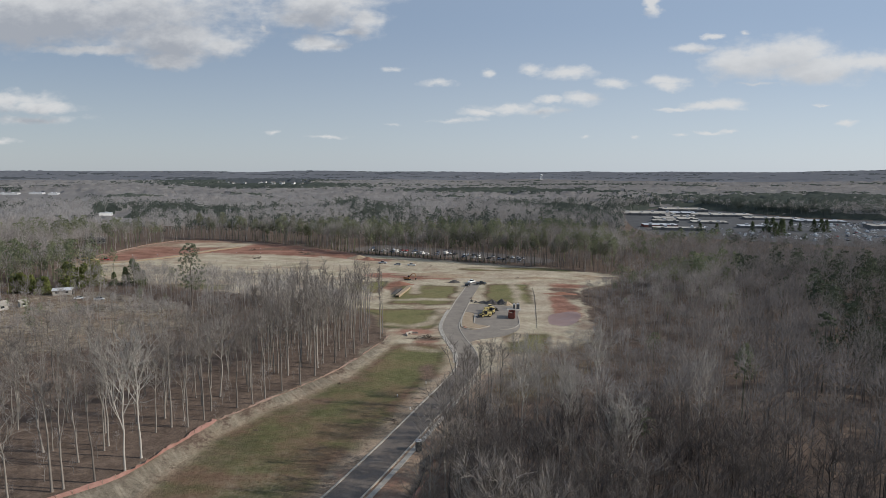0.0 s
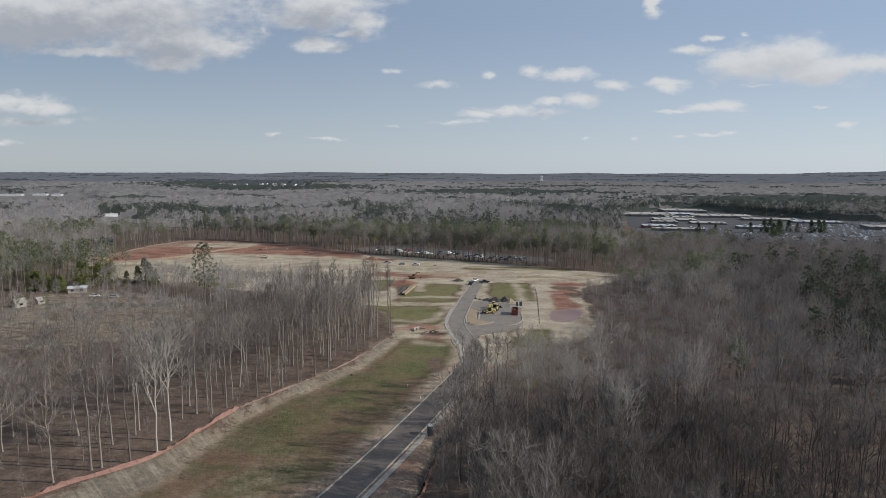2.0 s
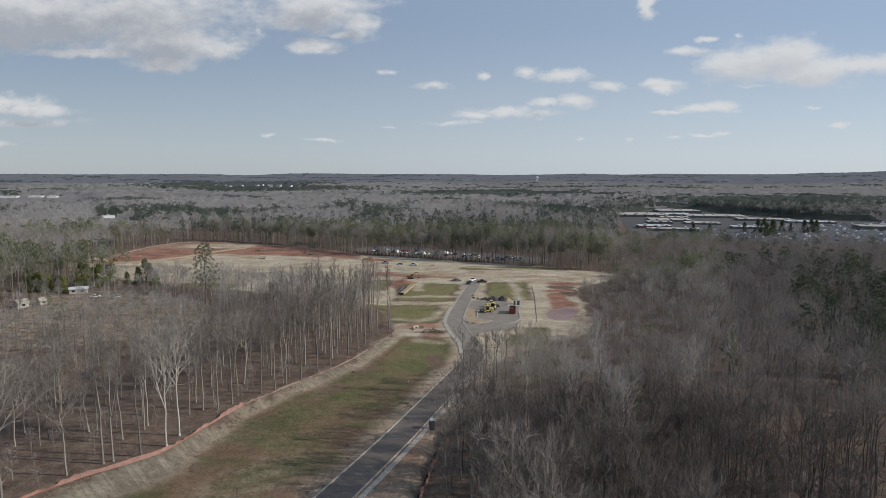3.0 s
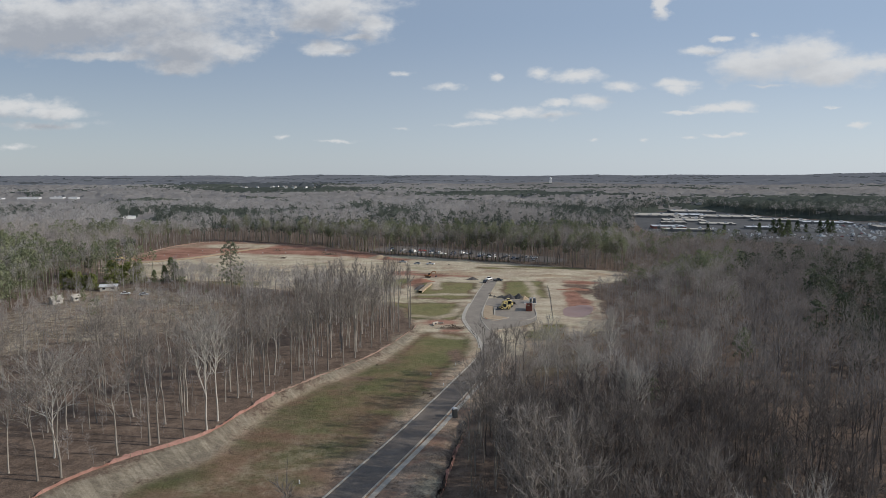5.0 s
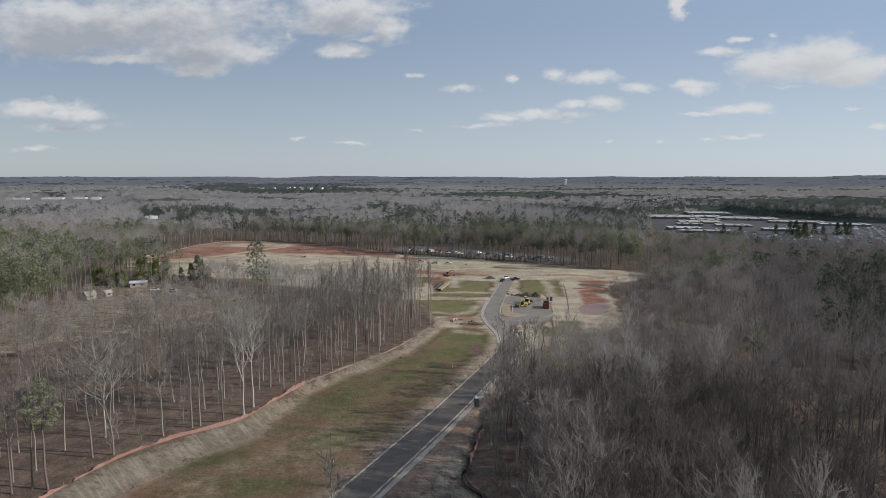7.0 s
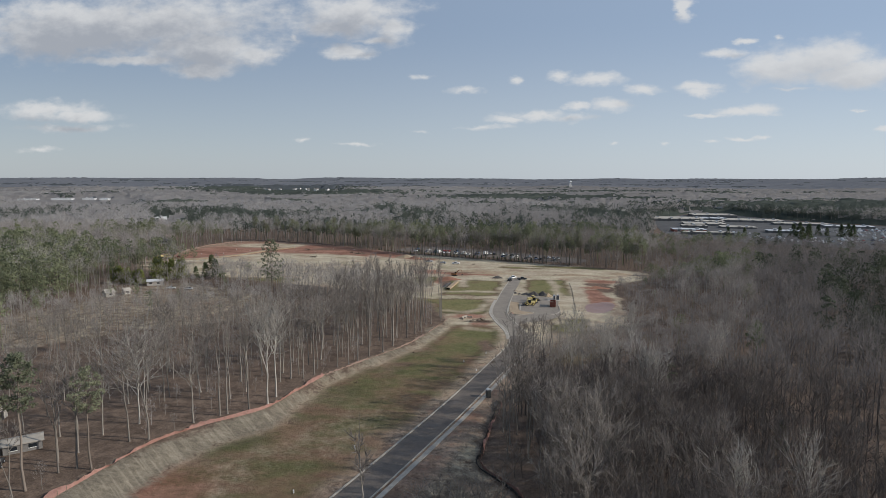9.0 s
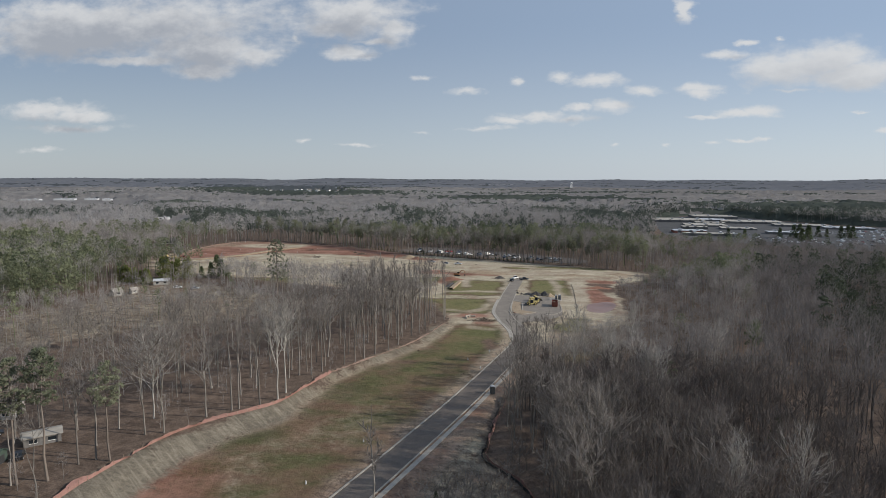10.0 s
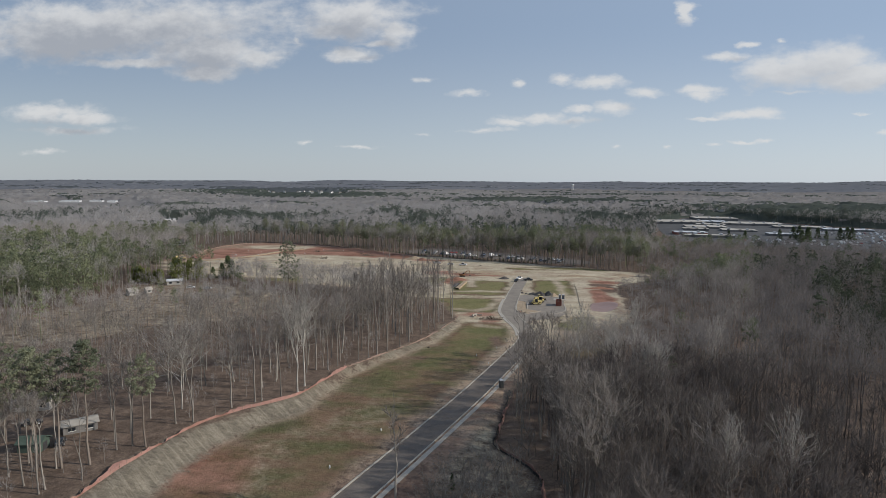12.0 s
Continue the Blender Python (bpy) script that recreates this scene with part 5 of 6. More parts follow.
def car(kind, mat, label, rim=None):
    """A car, pickup or van: body, windows and four wheels."""
    root = thing("pickup_truck" if kind == "pickup" else "van" if kind == "van" else "car", label, "pickup" if kind == "pickup" else "van" if kind == "van" else "car")
    bm = bmesh.new()
    if kind == "pickup":
        profile(bm, [(-2.75, 0.5), (-2.8, 1.15), (-0.75, 1.17), (-0.72, 1.1), (1.2, 1.1), (2.6, 1.0), (2.75, 0.5)], 1.95, 0.06)
        cab = [(-0.7, 1.1), (-0.55, 1.8), (0.55, 1.82), (1.3, 1.1)]
        ends = (-1.75, 1.75)
    elif kind == "van":
        profile(bm, [(-2.6, 0.4), (-2.6, 2.1), (-2.4, 2.25), (1.2, 2.2), (1.8, 1.3), (2.6, 1.05), (2.65, 0.4)], 1.95, 0.1)
        cab = [(0.4, 1.3), (0.4, 2.05), (1.2, 2.05), (1.75, 1.3)]
        ends = (-1.6, 1.7)
    else:
        profile(bm, [(-2.2, 0.4), (-2.25, 0.95), (-1.6, 1.02), (0.95, 0.98), (2.05, 0.82), (2.2, 0.4)], 1.8, 0.06)
        cab = [(-1.75, 1.0), (-1.1, 1.42), (0.3, 1.45), (1.05, 0.98)]
        ends = (-1.35, 1.35)
    part("body", bm, mat, root)
    bm = bmesh.new()
    profile(bm, cab, 1.86 if kind == "van" else 1.74, 0.0 if kind == "van" else 0.16)
    part("window", bm, M_GLASSDARK, root, "dark glass")
    if kind != "van":
        bm = bmesh.new()
        profile(bm, [(cab[1][0] - 0.02, cab[1][1] - 0.03), (cab[1][0] + 0.08, cab[1][1] + 0.05), (cab[2][0] - 0.1, cab[2][1] + 0.05), (cab[2][0] + 0.04, cab[2][1] - 0.03)], 1.44, 0.05)
        part("roof", bm, mat, root)
    for x in ends:
        for y in (-0.82, 0.82):
            wheel(root, x, y, 0.36, 0.24, rim=rim)
    return root


def wheel_loader():
    root = thing("wheel_loader", "yellow wheel loader parked on the asphalt pad", "loader", "yellow machines on the pad")
    bm = bmesh.new(); profile(bm, [(-3.4, 0.9), (-3.5, 2.1), (-1.2, 2.3), (-0.9, 1.2), (0.8, 1.2), (0.9, 0.7), (-3.2, 0.7)], 2.2, 0.1); part("body", bm, M_YELLOW, root)
    bm = bmesh.new(); box(bm, -0.4, 0, 1.2, 1.5, 1.6, 2.0, 0.08, 0, 0.88); cab = part("cab", bm, M_GLASSDARK, root, "dark glazed cab")
    bm = bmesh.new(); box(bm, -0.4, 0, 3.2, 1.5, 1.6, 0.14, 0.04); part("cab_roof", bm, M_YELLOW, cab)
    for y in (-0.7, 0.7):
        bm = bmesh.new(); tube(bm, (0.6, y, 1.9), (2.6, y, 1.2), 0.17, 0.14); tube(bm, (2.6, y, 1.2), (3.2, y, 0.6), 0.14, 0.12); part("arm", bm, M_YELLOW, root)
    bm = bmesh.new(); profile(bm, [(3.0, 0.1), (3.0, 1.25), (3.25, 1.3), (3.3, 0.5), (4.2, 0.12), (4.2, 0.02)], 2.8); part("bucket", bm, M_DARKSTEEL, root, "worn steel bucket")
    bm = bmesh.new(); tube(bm, (-2.4, 0.5, 2.2), (-2.4, 0.5, 3.1), 0.08); part("exhaust_pipe", bm, M_DARKSTEEL, root)
    for x in (-2.2, 1.5):
        for y in (-1.05, 1.05):
            wheel(root, x, y, 0.82, 0.62, rim=M_YELLOW)
    return root


def bulldozer():
    root = thing("bulldozer", "yellow tracked bulldozer standing on bare ground", "bulldozer", "yellow machines on the pad")
    for y in (-1.0, 1.0):
        bm = bmesh.new(); profile(bm, [(-2.2, 0.35), (-1.9, 0.95), (1.6, 0.95), (2.1, 0.4), (1.7, 0.02), (-1.8, 0.02)], 0.6)
        bmesh.ops.translate(bm, vec=(0, y, 0), verts=bm.verts); part("track", bm, M_DARKSTEEL, root, "dark steel track")
    bm = bmesh.new(); profile(bm, [(-1.9, 0.7), (-2.0, 1.6), (0.2, 1.7), (0.3, 1.75), (1.9, 1.6), (2.0, 0.7)], 1.35, 0.08); part("body", bm, M_YELLOW, root)
    bm = bmesh.new(); box(bm, -0.7, 0, 1.6, 1.5, 1.45, 1.35, 0.06, 0, 0.9); cab = part("cab", bm, M_GLASSDARK, root, "dark glazed cab")
    bm = bmesh.new(); box(bm, -0.7, 0, 2.95, 1.7, 1.6, 0.13, 0.04); part("cab_roof", bm, M_YELLOW, cab)
    bm = bmesh.new(); profile(bm, [(2.75, 0.05), (2.6, 0.6), (2.75, 1.25), (2.88, 1.25), (2.75, 0.6), (2.95, 0.05)], 3.4); part("blade", bm, M_YELLOW, root)
    for y in (-1.35, 1.35):
        bm = bmesh.new(); tube(bm, (-0.2, y, 0.5), (2.7, y, 0.45), 0.11); part("push_arm", bm, M_YELLOW, root)
    return root


def excavator(mat, label):
    root = thing("excavator", label, "excavator")
    for y in (-1.05, 1.05):
        bm = bmesh.new(); profile(bm, [(-2.1, 0.4), (-1.8, 0.9), (1.8, 0.9), (2.1, 0.4), (1.8, 0.02), (-1.8, 0.02)], 0.6)
        bmesh.ops.translate(bm, vec=(0, y, 0), verts=bm.verts); part("track", bm, M_DARKSTEEL, root, "dark steel track")
    bm = bmesh.new(); profile(bm, [(-2.6, 1.0), (-2.7, 2.0), (-2.3, 2.3), (-0.6, 2.2), (1.3, 1.8), (1.4, 1.0)], 2.6, 0.1); part("body", bm, mat, root)
    bm = bmesh.new(); box(bm, 0.6, 0.75, 1.1, 1.5, 1.0, 2.0, 0.08, 0, 0.9); part("cab", bm, M_GLASSDARK, root, "dark glazed cab")
    bm = bmesh.new(); tube(bm, (0.9, -0.3, 1.5), (3.2, -0.3, 4.6), 0.34, 0.28, 4); tube(bm, (3.2, -0.3, 4.6), (5.6, -0.3, 4.9), 0.28, 0.22, 4); part("boom", bm, mat, root)
    bm = bmesh.new(); tube(bm, (5.5, -0.3, 5.1), (6.2, -0.3, 1.9), 0.24, 0.15, 4); part("dipper", bm, mat, root)
    bm = bmesh.new(); profile(bm, [(5.6, 1.0), (6.0, 1.9), (6.5, 1.8), (6.5, 1.0), (6.0, 0.6)], 1.1)
    bmesh.ops.translate(bm, vec=(0, -0.3, 0), verts=bm.verts); part("bucket", bm, M_DARKSTEEL, root, "worn steel bucket")
    return root


def dumpster():
    root = thing("dumpster", "rust-red steel roll-off dumpster on the pad", "dumpster")
    bm = bmesh.new()
    for sx, sy, x, y in ((0.12, 2.4, -2.9, 0), (0.12, 2.4, 2.9, 0), (5.9, 0.12, 0, -1.2), (5.9, 0.12, 0, 1.2)):
        box(bm, x, y, 0.25, sx, sy, 2.2, 0.02)
    box(bm, 0, 0, 0.2, 5.9, 2.4, 0.12, 0.02)
    part("shell", bm, M_RUST, root)
    for k in range(7):
        for y in (-1.3, 1.3):
            bm = bmesh.new(); box(bm, -2.6 + k * 0.87, y, 0.3, 0.14, 0.12, 2.05, 0.02); part("rib", bm, M_RUST, root)
    for y in (-0.7, 0.7):
        bm = bmesh.new(); box(bm, 0, y, 0.0, 5.9, 0.15, 0.2, 0.02); part("skid", bm, M_DARKSTEEL, root)
    bm = bmesh.new()
    rng = np.random.RandomState(3)
    for k in range(16):
        box(bm, rng.uniform(-2.4, 2.4), rng.uniform(-0.8, 0.8), 0.9 + rng.uniform(0, 0.9), rng.uniform(0.4, 1.4), rng.uniform(0.2, 0.6), rng.uniform(0.2, 0.5), 0.03, rng.uniform(0, 180))
    part("rubble", bm, M_ROOTS, root, "mixed building rubble")
    return root


def portable_toilet(mat, label):
    root = thing("portable_toilet", label, "toilet cabin")
    bm = bmesh.new(); box(bm, 0, 0, 0.12, 1.15, 1.15, 2.05, 0.05, 0, 0.97); part("cabin", bm, mat, root)
    bm = bmesh.new(); box(bm, 0, 0, 0, 1.25, 1.25, 0.12, 0.03); part("base", bm, M_DARKSTEEL, root)
    bm = bmesh.new(); profile(bm, [(-0.62, 2.15), (-0.4, 2.36), (0.4, 2.36), (0.62, 2.15)], 1.24, 0.12); part("roof", bm, M_SILVER, root, "pale moulded roof")
    bm = bmesh.new(); box(bm, 0, -0.585, 0.3, 0.75, 0.05, 1.75, 0.015); door = part("door", bm, M_GREYBOX, root)
    bm = bmesh.new(); box(bm, 0.28, -0.63, 1.1, 0.05, 0.05, 0.2, 0.01); part("handle", bm, M_DARKSTEEL, door)
    bm = bmesh.new(); tube(bm, (0.35, 0.4, 2.3), (0.35, 0.4, 2.75), 0.05); part("vent_pipe", bm, M_DARKSTEEL, root)
    return root


def house(length, width, wall_h, pitch, wall_mat, roof_mat, label, category="house", windows=3, name="house", door=True):
    """A gabled building with eaves, windows and a door; its long side lies along x."""
    root = thing(name, label, category)
    bm = bmesh.new()
    h = width / 2 * pitch
    l, w = length / 2, width / 2
    outline = [(-w, 0), (-w, wall_h), (0, wall_h + h), (w, wall_h), (w, 0)]
    rows = [[bm.verts.new((s * l, y, z)) for y, z in outline] for s in (-1, 1)]
    bm.faces.new(rows[0]); bm.faces.new(rows[1][::-1])
    for k in range(5):
        bm.faces.new((rows[0][k], rows[1][k], rows[1][(k + 1) % 5], rows[0][(k + 1) % 5]))
    bmesh.ops.recalc_face_normals(bm, faces=bm.faces)
    part("wall", bm, wall_mat, root)
    e, th = 0.4, 0.18
    for s in (-1, 1):
        bm = bmesh.new()
        pts = [(s * (w + e), wall_h - e * pitch), (0, wall_h + h), (0, wall_h + h + th), (s * (w + e), wall_h - e * pitch + th)]
        rr = [[bm.verts.new((q * (l + e), y, z + 0.02)) for y, z in pts] for q in (-1, 1)]
        bm.faces.new(rr[0]); bm.faces.new(rr[1][::-1])
        for k in range(4):
            bm.faces.new((rr[0][k], rr[1][k], rr[1][(k + 1) % 4], rr[0][(k + 1) % 4]))
        bmesh.ops.recalc_face_normals(bm, faces=bm.faces)
        part("roof", bm, roof_mat, root)
    for k in range(windows):
        for s in (-1, 1):
            x = -l + length * (k + 0.5) / windows
            bm = bmesh.new(); box(bm, x, s * (w + 0.02), wall_h * 0.38, min(1.4, length / windows * 0.5), 0.08, wall_h * 0.4, 0.01); pane = part("window", bm, M_GLASSDARK, root)
            bm = bmesh.new(); box(bm, x, s * (w + 0.05), wall_h * 0.38 - 0.1, min(1.4, length / windows * 0.5) + 0.2, 0.14, 0.1, 0.01); part("sill", bm, M_WHITE, pane)
    if door:
        bm = bmesh.new(); box(bm, l + 0.02, 0, 0, 0.08, min(2.4, width * 0.45), min(2.2, wall_h * 0.85), 0.01); part("door", bm, M_DARKSTEEL, root)
    return root


def hall(length, width, height, roof_mat, wall_mat, label, units=3, doors=True):
    """A low flat-roofed industrial building: walls, roof with a parapet, roof units, dock doors."""
    root = thing("warehouse", label, "warehouse", "buildings of the works")
    bm = bmesh.new(); box(bm, 0, 0, -3, length, width, height + 3); part("wall", bm, wall_mat, root)
    bm = bmesh.new(); box(bm, 0, 0, height, length + 0.5, width + 0.5, 0.35, 0.05); part("roof", bm, roof_mat, root)
    for k in range(units):
        bm = bmesh.new(); box(bm, -length / 2 + length * (k + 0.5) / units, width * 0.15 * (-1) ** k, height + 0.35, 3.5, 2.6, 1.5, 0.1); part("roof_unit", bm, M_SILVER, root)
    for k in range(max(3, int(length / 14)) if doors else 0):
        bm = bmesh.new(); box(bm, -length / 2 + length * (k + 0.5) / max(3, int(length / 14)), -width / 2 - 0.03, 0.8, 3.4, 0.12, 3.4, 0.02); part("dock_door", bm, M_ROOFGREY, root)
    return root


def mound(name, label, x, y, sx, sy, h, mat, seed, category="soil heap", group="", turn=0.0):
    """A heap of soil or gravel with an uneven flank."""
    bm = bmesh.new()
    n, m = 22, 7
    rng = np.random.RandomState(seed)
    ph = rng.uniform(0, 6.28, 6)
    top = bm.verts.new((rng.uniform(-0.1, 0.1) * sx, 0, h))
    prev = None
    for i in range(1, m + 1):
        f = i / m
        ring = []
        for k in range(n):
            a = 2 * math.pi * k / n
            w = 1 + 0.16 * math.sin(2 * a + ph[0]) + 0.1 * math.sin(5 * a + ph[1]) + rng.uniform(-0.06, 0.06)
            z = h * (1 - f) ** 1.15 * (1 + 0.25 * math.sin(3 * a + ph[2]) * f) + rng.uniform(-0.06, 0.06) * h * (f < 1)
            ring.append(bm.verts.new((math.cos(a) * sx * f * w, math.sin(a) * sy * f * w, z - (0.15 if i == m else 0))))
        for k in range(n):
            j = (k + 1) % n
            if prev is None:
                bm.faces.new((top, ring[k], ring[j]))
            else:
                bm.faces.new((prev[k], ring[k], ring[j], prev[j]))
        prev = ring
    ob = new(name, bm_mesh(name, bm, mat, True))
    ob.matrix_basis = at_ground(x, y, turn)
    return tagged(ob, label, category, group)


def root_pile(x, y, size, seed, label="grubbed tree stump with tangled broken roots"):
    """A tangle of broken limbs on the ground."""
    rng = np.random.RandomState(seed)
    V, F = [], []
    for k in range(int(26 + size * 10)):
        a = rng.normal(size=3) * (size * 0.5, size * 0.4, 0.25 * size)
        a[2] = abs(a[2])
        d = unit(rng.normal(size=3) * (1, 1, 0.45))
        rod(V, F, a, a + d * size * rng.uniform(0.3, 0.9), size * rng.uniform(0.02, 0.06), 0.02, 4)
    V = np.array(V)
    V[:, 2] = np.maximum(V[:, 2], -0.05)
    ob = new("uprooted_stump", tri_mesh("uprooted_stump", V, F, M_ROOTS))
    ob.matrix_basis = at_ground(x, y)
    return tagged(ob, label, "stump", "grubbed stumps on the site")


def silt_fence(line, label, mat, post_mat, height=0.85, step=2.4, sag=0.25, seed=1, posts=True, slack=0.12):
    """Fabric on stakes along a line, sagging and leaning here and there."""
    root = thing("silt_fence", label, "fence")
    p = spline(line, step / 3)
    rng = np.random.RandomState(seed)
    bm = bmesh.new()
    prev = None
    lean = rng.normal(size=len(p)) * slack
    lean = np.convolve(lean, np.ones(3) / 3, "same") - slack * 2.2 * np.clip(np.sin(np.arange(len(p)) * 0.13 + seed) + 0.4 * np.sin(np.arange(len(p)) * 0.41), 0, 2)
    for i, (x, y) in enumerate(p):
        z = float(terrain(x, y))
        low = sag * (0.5 + 0.5 * math.sin(i * 0.21 + seed)) * (i % 3 != 0) + height * 0.55 * max(0.0, math.sin(i * 0.083 + seed * 2) + 0.5 * math.sin(i * 0.29) - 0.55)
        row = [bm.verts.new((x, y, z - 0.1)), bm.verts.new((x + lean[i], y, z + (height - low) * 0.55)), bm.verts.new((x + lean[i] * 2.2, y, z + height - low)),
               bm.verts.new((x + lean[i] * 2.2 - 0.05, y, z + height - low)), bm.verts.new((x - 0.05, y, z - 0.1))]
        if prev:
            for k in range(4):
                bm.faces.new((prev[k], row[k], row[k + 1], prev[k + 1]))
        prev = row
    part("fabric", bm, mat, root)
    if posts:
        bm = bmesh.new(); box(bm, 0, 0, -0.2, 0.06, 0.06, height + 0.45)
        me = bm_mesh("post", bm, post_mat)
        for i in range(0, len(p), 3):
            o = new("post", me)
            o.location = (p[i][0] - 0.1, p[i][1], float(terrain(*p[i])))
            o.rotation_euler = (rng.normal() * 0.06, rng.normal() * 0.06, 0)
            o.parent = root
    return root


def slab(name, outline, mat, lift, label, category, kind="structure", thick=0.3, rounded=True):
    """A flat paved or sown area with a thickness."""
    p = spline(outline + outline[:1], 2.0)[:-1] if rounded else np.array(outline, float)
    bm = bmesh.new()
    top = [bm.verts.new((x, y, float(terrain(x, y)) + lift)) for x, y in p]
    bot = [bm.verts.new((v.co.x, v.co.y, v.co.z - thick)) for v in top]
    bm.faces.new(top)
    for k in range(len(top)):
        j = (k + 1) % len(top)
        bm.faces.new((top[k], bot[k], bot[j], top[j]))
    bmesh.ops.triangulate(bm, faces=[f for f in bm.faces if len(f.verts) > 4])
    bmesh.ops.recalc_face_normals(bm, faces=bm.faces)
    return tagged(new(name, bm_mesh(name, bm, mat)), label, category, kind=kind)


# -- the pad and its machines
slab("road", [(3.5, 205), (9, 214), (20, 221), (26, 232), (27, 252), (28, 268), (18, 273), (6, 274), (4, 260), (8.6, 257), (8.8, 238), (15, 234.5), (8, 228), (3.2, 231), (1, 215)], M_ASPHALT_PALE, 0.075, "dusty asphalt pad and driveway joining the road", "pavement")
slab("ground", [(4.0, 234), (4.6, 255), (8.2, 256), (8.4, 239), (13.5, 234.8), (8, 230.5)], M_SOILTAN, 0.12, "strawy island between the road and the pad", "ground")
tagged(strip("kerb", spline([(4.5, 255.5), (3.6, 240), (4.2, 232), (8, 229.4), (13.4, 233), (14.6, 235)], 1.0), -0.2, 0.2, M_CONCRETE, 0.24, 0.2), "pale concrete kerb round the island", "kerb")
tagged(strip("kerb", spline([(8.7, 238.5), (9.0, 246), (9.2, 253)], 1.0), -0.25, 0.25, M_CONCRETE, 0.26, 0.2), "pale concrete kerb beside the pad", "kerb")
tagged(strip("kerb", spline([(18.5, 229), (23, 231), (26.4, 238), (27.2, 252)], 1.0), -0.2, 0.2, M_CONCRETE, 0.24, 0.2), "pale concrete kerb round the pad", "kerb")
slab("pavement", [(23, 262.5), (29, 262), (29.6, 267), (23.4, 267.5)], M_CONCRETE, 0.14, "pale concrete slab behind the pad", "pavement", rounded=False)
m = wheel_loader(); m.matrix_basis = at_ground(13.2, 250.2, 200, 0.08) @ Matrix.Scale(0.84, 4)
m = bulldozer(); m.matrix_basis = at_ground(15.4, 255.6, 160, 0.08)
m = wheel_loader(); m.matrix_basis = at_ground(16.0, 261.2, 20, 0.08) @ Matrix.Scale(0.84, 4)
m = dumpster(); m.matrix_basis = at_ground(24.3, 249.5, 84, 0.08)
m = portable_toilet(M_GREYBOX, "dark grey portable toilet beside the road"); m.matrix_basis = at_ground(-4.2, 126.6, 20)
m = portable_toilet(M_SILVER, "grey portable toilet on the concrete slab"); m.matrix_basis = at_ground(26.4, 265, 0, 0.14)
m = portable_toilet(M_BLUEP, "blue portable toilet on the concrete slab"); m.matrix_basis = at_ground(28.1, 265.4, 8, 0.14)
for i, (x, y, sx, sy, h, mat, lab) in enumerate(((13.5, 277.5, 3.0, 2.2, 1.2, M_SOILDARK, "dark gravel heap"), (17.2, 276, 3.6, 2.6, 2.2, M_SOILDARK, "dark gravel heap"), (21.6, 275.6, 2.8, 2.6, 2.6, M_SOILDARK, "dark gravel heap"),
        (24.0, 274.2, 2.4, 2.0, 1.8, M_SOILTAN, "pale soil heap"), (7.9, 281, 1.2, 1.0, 0.9, M_SOILDARK, "small dark heap"), (9.9, 278.5, 1.0, 0.9, 0.9, M_SOILDARK, "small dark heap"))):
    mound("soil_mound", lab + " behind the asphalt pad", x, y, sx, sy, h, mat, 40 + i, group="heaps behind the pad")
mound("soil_mound", "low reddish soil heap on the island", 4.9, 231.8, 1.0, 0.8, 0.7, M_SOILRED, 61)
mound("soil_mound", "dark soil mound beside the road's end", -1.2, 330, 3.4, 1.8, 1.5, M_SOILDARK, 62)
mound("soil_mound", "long reddish soil bank by the dig", -30, 322, 8, 2.2, 1.8, M_SOILRED, 63)
tagged(strip("ground", spline([(-27.8, 288), (-26.4, 298), (-24.6, 312)], 2), -1.0, 1.0, M_SOILTAN, 1.0, 1.0), "pale cut edge of the dug pit", "ground")
mound("soil_mound", "dark bank of dug soil beside the pit", -29.6, 303, 1.5, 11.0, 0.9, M_SOILDARK, 65, turn=-8)
for i, (x, y, sx, sy, h, mat) in enumerate(((-18, 354, 24, 3.0, 1.1, M_SOILTAN), (-4, 346, 16, 2.6, 1.0, M_SOILTAN), (44, 344, 12, 2.4, 1.3, M_SOILTAN), (74, 352, 9, 2.0, 1.2, M_SOILTAN), (-70, 420, 7, 5, 2.6, M_SOILTAN), (-63, 416, 5, 3, 1.9, M_SOILRED), (52, 300, 8, 2.5, 1.2, M_SOILRED))):
    mound("soil_mound", "low bank of graded soil on the site", x, y, sx, sy, h, mat, 70 + i, group="soil banks on the site")
slab("water", [(38.5, 239), (43, 236), (47, 238.5), (51.5, 247), (54, 258), (51, 262), (45.5, 259), (40.8, 255), (38.8, 247)], M_WATER, 0.03, "muddy pinkish pool in the sediment basin", "water", thick=0.1)
m = excavator(M_ORANGE, "orange excavator standing on the reddish dig"); m.matrix_basis = at_ground(-27.5, 336, -12) @ Matrix.Scale(0.8, 4)
m = excavator(M_YELLOW, "yellow excavator beside the red clay field"); m.matrix_basis = at_ground(-254, 401, 160)
m = bulldozer(); m.matrix_basis = at_ground(-246, 398, 20)
m["label"] = "yellow bulldozer at the edge of the clay field"
m = car("pickup", M_REDP, "dark red pickup on the red clay field"); m.matrix_basis = at_ground(-240, 402, 12)
# -- vehicles on the site
SITE_CARS = [("pickup", M_WHITE, "white pickup parked on the haul road", -30.3, 388.3, 170), ("car", M_SILVER, "silver car parked on the haul road", -39.5, 390.5, 172), ("pickup", M_SILVER, "silver pickup parked on the haul road", -50, 397, 168),
             ("pickup", M_WHITE, "white pickup parked at the road's end", 8.0, 329, 60), ("pickup", M_BLACKP, "black pickup parked at the road's end", 13.2, 324.5, 20), ("car", M_BLACKP, "black car parked at the road's end", 5.8, 319.5, 75)]
for kind, mat, lab, x, y, turn in SITE_CARS:
    m = car(kind, mat, lab, M_SILVER); m.matrix_basis = at_ground(x, y, turn, 0.02)
